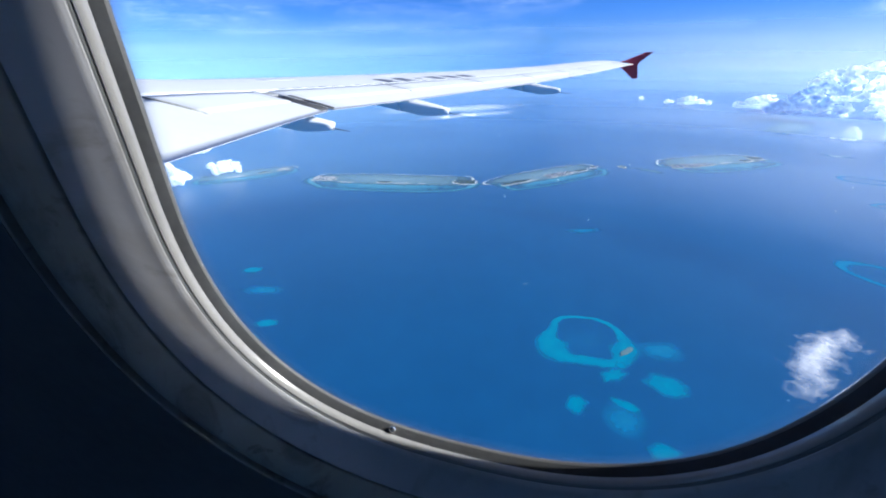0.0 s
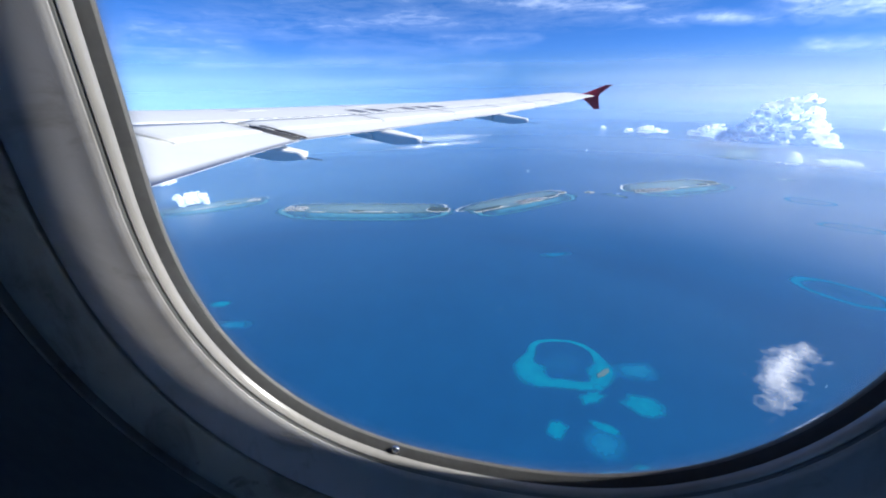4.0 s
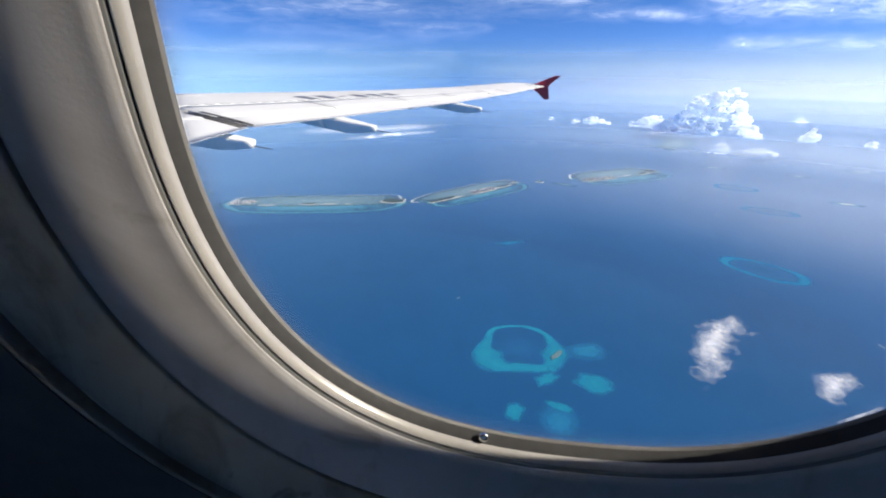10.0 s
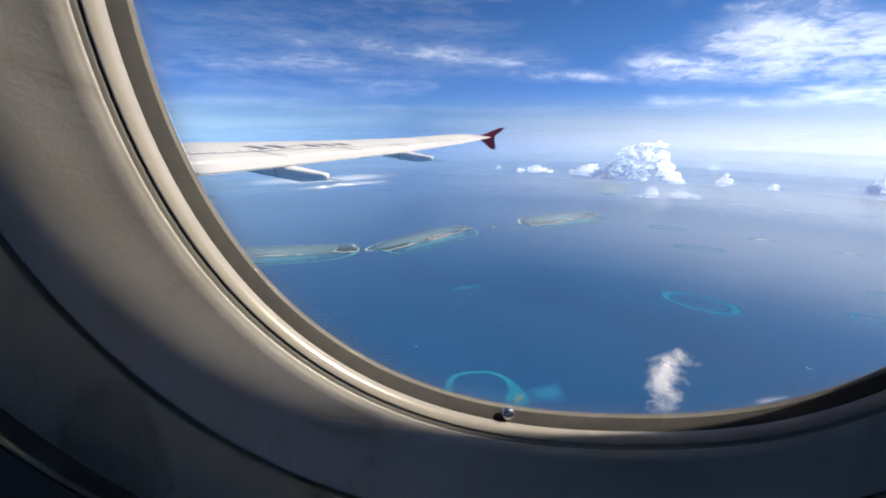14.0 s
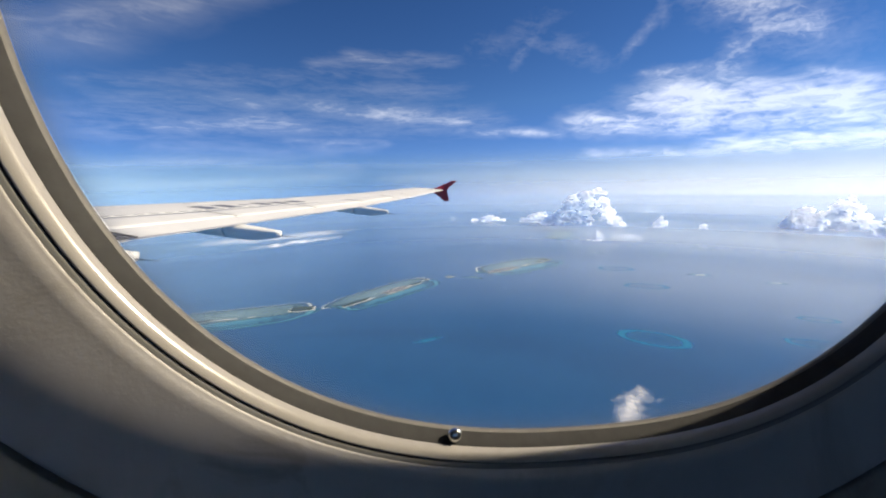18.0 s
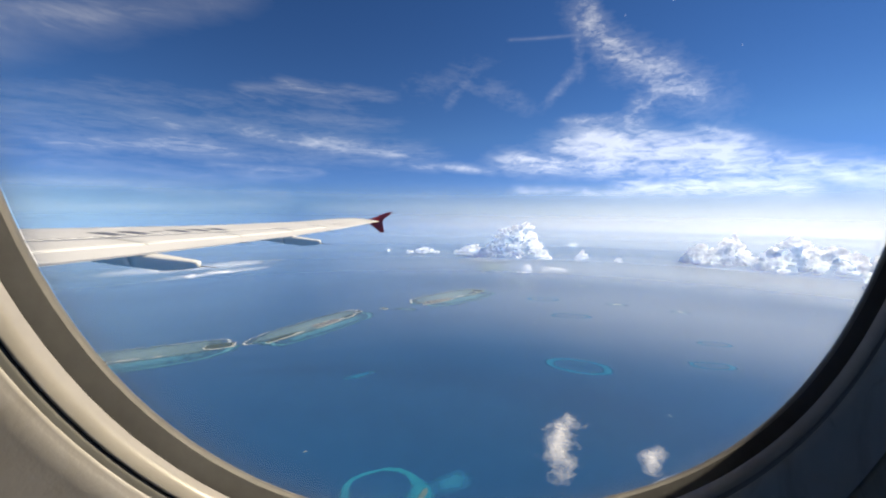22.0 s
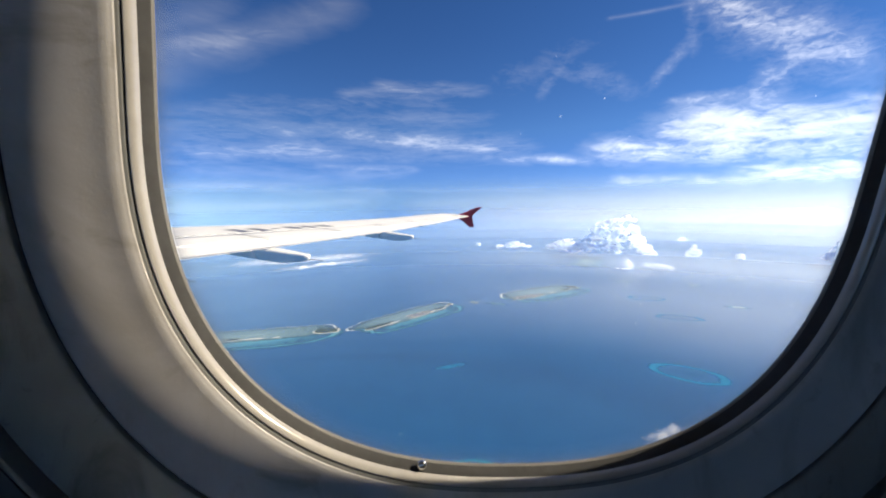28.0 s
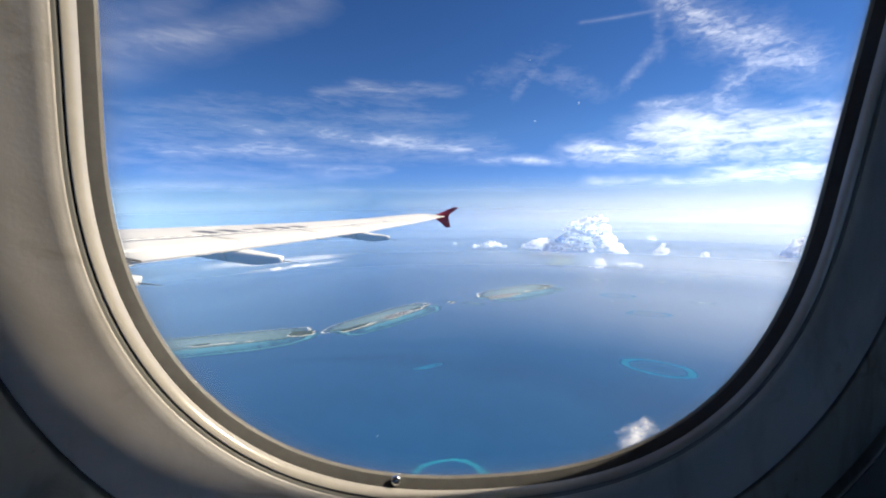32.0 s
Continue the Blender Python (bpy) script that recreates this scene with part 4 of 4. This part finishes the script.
build_reef((55, 156), (74, 157), 12, 17.0, 0.3, "small turquoise coral patch", lagoon=False, group=NEAR, rough=0.3)
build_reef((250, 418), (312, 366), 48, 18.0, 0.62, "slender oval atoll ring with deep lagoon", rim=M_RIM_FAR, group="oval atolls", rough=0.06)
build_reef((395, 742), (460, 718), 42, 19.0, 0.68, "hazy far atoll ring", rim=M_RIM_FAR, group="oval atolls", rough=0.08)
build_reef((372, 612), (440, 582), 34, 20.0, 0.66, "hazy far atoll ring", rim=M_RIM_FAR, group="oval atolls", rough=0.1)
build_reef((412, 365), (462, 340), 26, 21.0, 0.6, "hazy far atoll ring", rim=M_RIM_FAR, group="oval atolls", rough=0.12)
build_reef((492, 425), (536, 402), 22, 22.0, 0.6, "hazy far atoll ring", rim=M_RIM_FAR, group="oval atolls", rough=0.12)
build_reef((-210, 187), (-190, 193), 11, 23.0, 0.3, "small turquoise coral patch", lagoon=False, group=NEAR)
build_reef((-278, 252), (-258, 258), 13, 24.0, 0.3, "faint turquoise coral patch", lagoon=False, group=NEAR)
build_reef((-256, 223), (-214, 233), 16, 25.0, 0.3, "faint broad coral patch", lagoon=False, rim=M_RIM_FAR, group=NEAR)
build_reef((6, 425), (50, 437), 16, 26.0, 0.3, "faint deep coral patch", lagoon=False, rim=M_RIM_FAR, group=NEAR, rough=0.35)


def build_boat(x, y, angle, size):
    boat = thing("boat", "small white boat with a foaming wake on open sea", "boat", "boats", loc=(0, 0, 0))
    m = Matrix.Translation((x, y, 0)) @ Matrix.Rotation(radians(angle), 4, "Z")
    hull = [(-0.5, -0.14), (0.2, -0.16), (0.5, 0.0), (0.2, 0.16), (-0.5, 0.14)]
    v = [m @ Vector((a * size * 0.8, b * size * 0.8, -0.04)) for a, b in hull] + [m @ Vector((a * size, b * size, 0.22 * size)) for a, b in hull]
    f = [(4, 3, 2, 1, 0), (5, 6, 7, 8, 9)] + [(i, (i + 1) % 5, 5 + (i + 1) % 5, 5 + i) for i in range(5)]
    mpart("hull", v, f, M_WHITE, boat, "white hull", smooth=False)
    bm = bmesh.new()
    box_bm(bm, (-0.25 * size, -0.09 * size, 0.22 * size), (0.12 * size, 0.09 * size, 0.36 * size))
    bmesh.ops.transform(bm, matrix=m, verts=bm.verts)
    part("cabin", bm, M_PANEL, boat, "white cabin", smooth=False)
    p0, p1 = m @ Vector((-4.5 * size, 0, 0)), m @ Vector((0.4 * size, 0, 0))
    patch("wake", boat, M_SAND, (p0.x, p0.y), (p1.x, p1.y), 0.8 * size, x * 0.01, "white foaming wake", 0.01, nu=32, nr=3, rough=0.35, fat=1.0)


build_boat(322, 575, 80, 1.5)
build_boat(290, 272, 115, 1.0)
build_boat(-20, 300, 40, 0.6)
build_boat(395, 690, 60, 1.6)


# ---- clouds ----
def polar(az, el, dist):
    a, e = radians(az), radians(el)
    return Vector((dist * math.sin(a), dist * math.cos(a), EYE_LEVEL + dist * math.tan(e)))


def puff_mesh(puffs, seed, subdiv=3, rough=0.30, freq=2.2, flat=0.0, buds=16):
    """Billows: many balls, each pushed in and out by noise, as one mesh; puffs: (centre, radius)."""
    src = bmesh.new()
    bmesh.ops.create_icosphere(src, subdivisions=subdiv, radius=1.0)
    base = np.array([v.co[:] for v in src.verts])
    tri = np.array([[v.index for v in f.verts] for f in src.faces])
    src.free()
    vs, fs, off = [], [], 0
    rr = rnd(int(seed * 100))
    small = []
    for c, r in puffs if buds else ():
        for _ in range(buds):
            d = Vector((rr.gauss(0, 1), rr.gauss(0, 1), abs(rr.gauss(0, 1)) * 0.9 - 0.15)).normalized()
            k = rr.uniform(0.12, 0.24) if rr.random() < 0.5 else rr.uniform(0.24, 0.46)
            small.append((Vector(c) + Vector([d[a] * r[a] * rr.uniform(0.82, 1.02) for a in range(3)]), tuple(q * k for q in r)))
    for i, (c, r) in enumerate(list(puffs) + small):
        o = Vector((i * 3.71 + seed, seed * 1.3, i * 0.77))
        d = np.array([1 + rough * noise.fractal(Vector(b) * freq + o, 0.85, 2.2, 5) for b in base])
        p = base * d[:, None]
        p[:, 2] = np.where(p[:, 2] < -0.35, -0.35 + (p[:, 2] + 0.35) * (1 - flat), p[:, 2])
        vs.append(p * np.array(r) + np.array(c[:]))
        fs.append(tri + off)
        off += len(base)
    v, f = np.concatenate(vs), np.concatenate(fs)
    me = bpy.data.meshes.new("cloud")
    me.from_pydata(v.tolist(), [], f.tolist())
    me.update()
    me.shade_smooth()
    return me


def build_cloud(name, puffs, seed, label, material=None, group="", voxel=1.2, **kw):
    ob = new(name, puff_mesh(puffs, seed, **kw))
    ob.data.materials.append(material or M_CLOUD)
    fuse = ob.modifiers.new("fuse", "REMESH")
    fuse.mode, fuse.voxel_size, fuse.use_smooth_shade = "VOXEL", voxel, True
    return tagged(ob, label, "cloud", group)


def heap(az, base_el, top_el, wide, n, seed, shape=1.4, depth=0.6, low=4.0):
    """Puffs of a heaped cloud whose base lies close over the sea: wide below, smaller towards the top."""
    r = rnd(seed)
    dist = (EYE_LEVEL - low) / math.tan(radians(-base_el))
    width = dist * radians(wide)
    b, t = polar(az, base_el, dist), polar(az, top_el, dist)
    ax = Vector((math.cos(radians(az)), -math.sin(radians(az)), 0))
    out = Vector((-ax.y, ax.x, 0))
    h = t.z - b.z
    res = []
    for _ in range(n):
        s = r.random() ** shape
        w = width * (1 - 0.72 * s) * 0.5
        q = (h * 0.20 + 0.035 * width) * (1.15 - 0.45 * s) * r.uniform(0.5, 1.15)
        u = r.gauss(0, 0.48) * w
        p = b + ax * u + out * (r.gauss(0, 0.4) * w * depth) + Vector((0, 0, q * 0.35 + s * (h - q * 1.1)))
        res.append((p, (q, q, q * 0.85)))
    return res


FAR_HEAPS = "cumulus over the far sea"
HEAP = dict(group=FAR_HEAPS, flat=0.75, rough=0.46, freq=2.6, subdiv=2)


def massif(profile, base, n, seed, size=0.42, low=4.0, depth=26.0):
    """Puffs that fill a cloud's mass below its skyline; profile: (azimuth, elevation of the top), in degrees."""
    r = rnd(seed)
    dist = (EYE_LEVEL - low) / math.tan(radians(-base))
    azs, tops = zip(*profile)
    res = []
    while len(res) < n:
        az = r.uniform(azs[0], azs[-1])
        top = float(np.interp(az, azs, tops))
        q = dist * radians(size) * r.uniform(0.45, 1.2)
        hi = top - math.degrees(q / dist) * 0.75
        el = base + 0.25 + (max(hi, base + 0.3) - base - 0.25) * r.random() ** 0.7
        p = polar(az, el, dist + r.gauss(0, 1) * depth)
        res.append((p, (q, q, q * 0.9)))
    return res


tower = massif([(20.6, -5.8), (21.6, -5.0), (22.6, -4.5), (23.2, -4.2), (23.6, -2.9), (24.3, -2.1), (25.2, -2.0), (26.2, -1.7), (27.1, -1.0), (28.0, -0.9), (28.6, -1.8), (29.1, -3.2), (29.7, -4.3), (30.5, -5.2), (31.0, -6.3)], -6.6, 330, 3, 0.36, depth=15.0)
build_cloud("cumulus_cloud", tower, 1.0, "towering white cumulus cloud with shaded blue flank", voxel=1.0, **HEAP)
build_cloud("cumulus_cloud", heap(20.2, -6.0, -4.5, 4.6, 44, 6, 1.5), 2.0, "low row of small white cumulus", **HEAP)
build_cloud("cumulus_cloud", heap(13.0, -5.9, -4.9, 4.6, 34, 7, 1.6), 3.0, "low row of small white cumulus", **HEAP)
build_cloud("cumulus_cloud", heap(35.4, -6.4, -4.9, 1.7, 16, 8, 1.2), 4.0, "small white cumulus beside the tall one", **HEAP)
build_cloud("cumulus_cloud", heap(34.0, -4.6, -3.7, 1.0, 10, 18, 1.4), 4.2, "small white cumulus beside the tall one", **HEAP)
build_cloud("cumulus_cloud", heap(28.0, -8.4, -6.9, 2.2, 20, 9, 1.2), 4.5, "small white cumulus under the tall one", **HEAP)
build_cloud("cumulus_cloud", heap(31.5, -8.1, -7.4, 3.2, 20, 29, 1.6), 4.6, "small torn cumulus under the tall one", **HEAP)
build_cloud("cumulus_cloud", heap(8.0, -5.7, -5.1, 1.2, 9, 19, 1.4), 4.7, "lone tiny white cumulus", **HEAP)
build_cloud("cumulus_cloud", heap(40.0, -6.4, -5.7, 1.8, 12, 39, 1.5), 4.8, "lone tiny white cumulus", **HEAP)
SUNNY = [([(47.4, -5.3), (48.2, -4.0), (49.3, -3.5), (50.1, -4.5), (51.1, -3.3), (51.8, -2.1), (52.6, -2.4), (53.4, -3.9), (54.6, -4.9)], -6.2, 150),
         ([(54.4, -5.4), (55.4, -3.9), (56.5, -2.9), (57.6, -2.2), (58.5, -2.5), (59.5, -3.7), (60.8, -3.0), (62.4, -3.4), (64.0, -5.2)], -6.5, 190),
         ([(63.6, -5.4), (65.0, -3.8), (66.4, -3.0), (67.8, -3.4), (69.2, -4.2), (70.4, -5.6)], -6.4, 120)]
for i, (skyline, low_edge, n) in enumerate(SUNNY):
    build_cloud("cumulus_cloud", massif(skyline, low_edge, n, 60 + i, 0.46, depth=20.0), 5.0 + 0.3 * i, "bright cumulus cloud in the sun haze", voxel=1.05, **dict(HEAP, buds=12))
build_cloud("cumulus_cloud", heap(-38.5, -6.2, -3.7, 2.6, 16, 13, 1.1), 7.0, "small bright cumulus over the cloud bank", **HEAP)
build_cloud("cumulus_cloud", heap(-48.5, -6.6, -4.4, 4.0, 20, 14, 1.1), 7.5, "small bright cumulus over the cloud bank", **HEAP)
for i, (az, lo, hi, w) in enumerate(((-46.5, -13.2, -11.7, 6.0), (-52.5, -13.8, -11.0, 4.5), (-49.0, -10.6, -9.8, 3.5), (-54.0, -9.5, -8.4, 3.0))):
    build_cloud("cumulus_cloud", heap(az, lo, hi, w, 34, 15 + i, 1.4), 8.0 + 0.3 * i, "small torn white cloud over the island shallows", M_WISP, "low torn clouds", flat=0.5, rough=0.7, voxel=0.9, subdiv=2, buds=5)


def low_cloud(p0, p1, width, z, seed, label, layers=3, material=None, relief=2.6, freq=0.11, rise=1.6, name="low_cloud", taper=0.40):
    """A ragged low cloud: stacked torn sheets that thin out upwards, heaped up along the middle."""
    nu, nv = 72, 36
    p0, p1 = Vector((*p0, z)), Vector((*p1, z))
    ax = p1 - p0
    side = Vector((-ax.y, ax.x, 0)).normalized()
    verts, edge, faces = [], [], []
    for k in range(layers):
        base = len(verts)
        for i in range(nu + 1):
            u = i / nu
            for j in range(nv + 1):
                v = 2 * j / nv - 1
                wob = 0.35 * width * noise.noise(Vector((u * 2.4 + seed, seed, 0)))
                w = width * (0.62 - taper * u)
                p = p0 + ax * u + side * (v * w + wob)
                e = max(0.0, 1 - (abs(2 * u - 1) ** 2.2 + v * v) ** 0.5)
                lump = noise.fractal(Vector((p.x * freq, p.y * freq, seed)), 0.9, 2.0, 5)
                p.z += (0.35 + 0.65 * e) * (rise * k + relief * lump * (0.4 + 0.15 * k))
                verts.append(p)
                edge.append(e - 0.13 * k + 0.12 * lump)
        for i in range(nu):
            for j in range(nv):
                q = base + i * (nv + 1) + j
                faces.append((q, q + 1, q + nv + 2, q + nv + 1))
    ob = mpart(name, verts, faces, material or M_TORN)
    point_attr(ob, "edge", edge)
    return tagged(ob, label, "cloud", "low torn clouds")


low_cloud((106, 156), (45, 74), 34, 100, 31.0, "ragged low white cloud drifting over dark sea")
low_cloud((114, 113), (86, 82), 20, 100, 47.0, "small ragged low white cloud over the sea")
M_SHELF = torn_material("cloud_shelf", 0.02, 0.38, 0.62, 0.5)
low_cloud((448, 1168), (585, 1105), 15, 82, 61.0, "flat white cloud shelf under the tall cumulus", 2, M_SHELF, 4.0, 0.03, 2.0, "cloud_shelf", 0.2)
M_BANK_CLOUD = torn_material("cloud_strip", 0.030, 0.40, 1.0, 0.3)


low_cloud((-560, 840), (-45, 1230), 150, 46, 53.0, "long streaked bank of thin white cloud", 2, M_BANK_CLOUD, 12.0, 0.016, 6.0, "cloud_bank", 0.25)
low_cloud((-405, 835), (-65, 1065), 85, 45, 59.0, "thin strip of white cloud over the sea", 2, M_BANK_CLOUD, 9.0, 0.025, 3.0, "cloud_bank", 0.3)


def cirrus(strokes, material, label, dist=4500.0, step=0.5):
    """A far high cloud sheet; strokes: (azimuth, elevation) to (azimuth, elevation), half thickness, strength, in degrees."""
    s = np.array(strokes)
    pad = s[:, 4].max() * 3.4
    a0, a1 = min(s[:, 0].min(), s[:, 2].min()) - pad * 2.5, max(s[:, 0].max(), s[:, 2].max()) + pad * 2.5
    e0, e1 = max(-2.15, min(s[:, 1].min(), s[:, 3].min()) - pad), max(s[:, 1].max(), s[:, 3].max()) + pad
    na, ne = int((a1 - a0) / step) + 1, int((e1 - e0) / (step * 0.5)) + 1
    A, E = np.meshgrid(np.linspace(a0, a1, na), np.linspace(e0, e1, ne))
    env = np.zeros_like(A)
    for x0, y0, x1, y1, w, k in strokes:
        w *= 1.5
        # ends fade over a longer way than the sides
        dx, dy = x1 - x0, y1 - y0
        L = math.hypot(dx, dy) + 1e-6
        u = ((A - x0) * dx + (E - y0) * dy) / L
        v = ((A - x0) * dy - (E - y0) * dx) / L
        over = np.maximum(np.maximum(-u, u - L), 0.0)
        env = np.maximum(env, k * np.exp(-(v / w) ** 2 - (over / (2.2 * w)) ** 2))
    fade = np.clip(np.minimum.reduce([(A - a0), (a1 - A), (E - e0) * 3, (e1 - E)]) / (0.5 * pad), 0, 1)
    fade = np.where(e0 <= -2.1, np.clip(np.minimum.reduce([(A - a0), (a1 - A), (E - e0) * 8, (e1 - E)]) / (0.5 * pad), 0, 1), fade)
    env = env * fade
    ar, er = np.radians(A), np.radians(E)
    verts = np.stack([dist * np.cos(er) * np.sin(ar), dist * np.cos(er) * np.cos(ar), EYE_LEVEL + dist * np.sin(er)], -1).reshape(-1, 3)
    faces = []
    for i in range(ne - 1):
        for j in range(na - 1):
            if env[i:i + 2, j:j + 2].max() > 0.02:
                q = i * na + j
                faces.append((q, q + 1, q + na + 1, q + na))
    ob = mpart("cirrus_cloud", verts.tolist(), faces, material)
    point_attr(ob, "edge", env.ravel())
    at = ob.data.attributes.new("plan", "FLOAT_VECTOR", "POINT")
    at.data.foreach_set("vector", np.stack([A, E, np.full_like(A, dist * 0.01)], -1).astype(np.float32).ravel())
    return tagged(ob, label, "cloud", "cirrus in the upper sky")


C_BIG = cirrus_material("cirrus_dense", 0.14, (1.0, 2.8, 1.0, 6.0), 0.84, 0.60, 1.3, 1.4)
C_SOFT = cirrus_material("cirrus_soft", 0.15, (0.8, 3.6, 1.0, -5.0), 1.1, 0.45, 2.2, 1.7)
C_VEIL = cirrus_material("cirrus_veil", 0.10, (0.8, 2.6, 1.0, -16.0), 1.2, 0.36, 1.5, 0.8)
C_LOW = cirrus_material("cirrus_far", 0.10, (0.45, 7.0, 1.0, 1.0), 1.1, 0.30, 2.2, 1.4)
C_PLUME = cirrus_material("cirrus_plume", 0.26, (1.0, 1.9, 1.0, 30.0), 1.05, 0.44, 2.0, 1.7)
C_TRAIL = cirrus_material("vapour_trail", 0.5, (0.4, 1.0, 1.0, 0.0), 0.9, 0.12, 0.6, 0.6)
cirrus([(36.6, 9.9, 49.6, 7.9, 1.39, 1.0), (26.6, 7.0, 51.5, 5.4, 1.2, 1.0), (27.0, 3.1, 44.5, 2.6, 0.6, 0.6), (41.7, 3.8, 56.7, 3.3, 1.02, 1.0), (48.3, 10.2, 52.6, 8.7, 0.46, 0.7), (44.8, 7.4, 54.0, 5.2, 1.39, 0.9), (16.7, 6.5, 22.5, 5.9, 0.42, 0.7), (32.7, 12.3, 34.7, 12.0, 0.28, 0.6), (52.0, 6.0, 66.0, 3.8, 1.3, 0.8), (35.0, 8.4, 50.0, 6.8, 1.7, 1.0)],
       C_BIG, "broad bright white sheet of cirrus cloud")
cirrus([(-9.3, 10.0, 11.9, 8.0, 1.11, 0.7), (-33.0, 6.5, -14.6, 7.9, 1.2, 0.6), (-19.1, 7.9, -8.4, 7.3, 0.93, 0.5), (-14.1, 5.5, -1.6, 5.3, 0.37, 0.6), (9.5, 6.8, 14.3, 6.4, 0.46, 0.75), (-33.4, 11.0, -14.3, 12.6, 0.74, 0.35), (-20.7, 2.4, -6.4, 2.2, 0.42, 0.5), (-33.8, 2.2, -23.7, 3.0, 0.46, 0.5), (-62, 5.0, -40, 4.0, 1.4, 0.6), (-46, 6.0, -28, 8.0, 1.4, 0.5), (-30, 9.0, -8, 10.5, 1.6, 0.42), (-28, 4.5, -5, 4.8, 0.9, 0.42), (-10, 12.2, 6, 12.0, 1.1, 0.36), (-4, 7.4, 12, 7.0, 0.9, 0.45), (-24, 12.6, -8, 13.4, 1.0, 0.3)],
       C_SOFT, "soft streaked veil of cirrus cloud", 4530.0)
cirrus([(-5.0, 16.1, 7.3, 15.5, 0.6, 0.5), (-2.1, 15.1, 2.6, 16.2, 0.45, 0.5), (-9.0, 15.0, 3.0, 14.6, 0.9, 0.35)], C_SOFT, "small feathered wisp of cirrus", 4560.0)
cirrus([(17.1, 15.6, 18.6, 17.3, 0.5, 0.45), (19.5, 17.6, 26.1, 15.0, 1.0, 0.35), (13.0, 17.0, 20.0, 19.0, 1.2, 0.25)], C_PLUME, "small feathered wisp of cirrus", 4590.0)
cirrus([(35.5, 22.9, 40.4, 18.6, 1.16, 0.85), (34.5, 26.5, 36.5, 22.0, 0.9, 0.7), (40.1, 18.9, 46.3, 15.1, 1.57, 0.9), (43.3, 15.5, 41.5, 12.5, 1.2, 0.8), (41.2, 12.3, 33.7, 12.2, 0.46, 0.7), (37.3, 21.7, 44.1, 18.1, 1.02, 0.65), (43.9, 13.6, 46.7, 12.5, 0.65, 0.6), (33.6, 25.5, 34.1, 18.8, 0.5, 0.5), (34.1, 18.8, 30.9, 15.5, 0.5, 0.5)],
       C_PLUME, "torn plume of cirrus cloud", 4560.0)
cirrus([(25.0, 22.4, 33.5, 22.3, 0.17, 0.9)], C_TRAIL, "short thin vapour trail", 4610.0, 0.2)
cirrus([(-33.4, 16.9, -24.1, 19.6, 1.5, 0.75), (-24.6, 19.5, -12.3, 24.0, 1.4, 0.6), (-33.2, 19.3, -26.5, 21.9, 1.3, 0.5), (-60, 11.5, -33, 16.0, 1.7, 0.8)], C_VEIL, "pale feathered band of cirrus cloud", 4590.0)
cirrus([(-70, 0.6, -30, 1.1, 0.5, 0.75), (-48, -1.9, -28, 0.6, 0.45, 0.7), (-32, -0.2, -5.5, 1.2, 0.55, 0.75), (-42, 2.2, -14, 3.6, 0.6, 0.6), (-2, 0.5, 20, 0.6, 0.35, 0.75), (13, -0.8, 30, -0.9, 0.35, 0.35), (-14, -1.6, 18, -1.8, 0.30, 0.8), (-75, -1.6, -34, -1.6, 0.5, 0.6), (-10, 2.6, 16, 2.4, 0.4, 0.45), (-24, -1.0, -3, -1.0, 0.3, 0.5)],
       C_LOW, "far thin streaks of cirrus near the horizon", 4620.0)
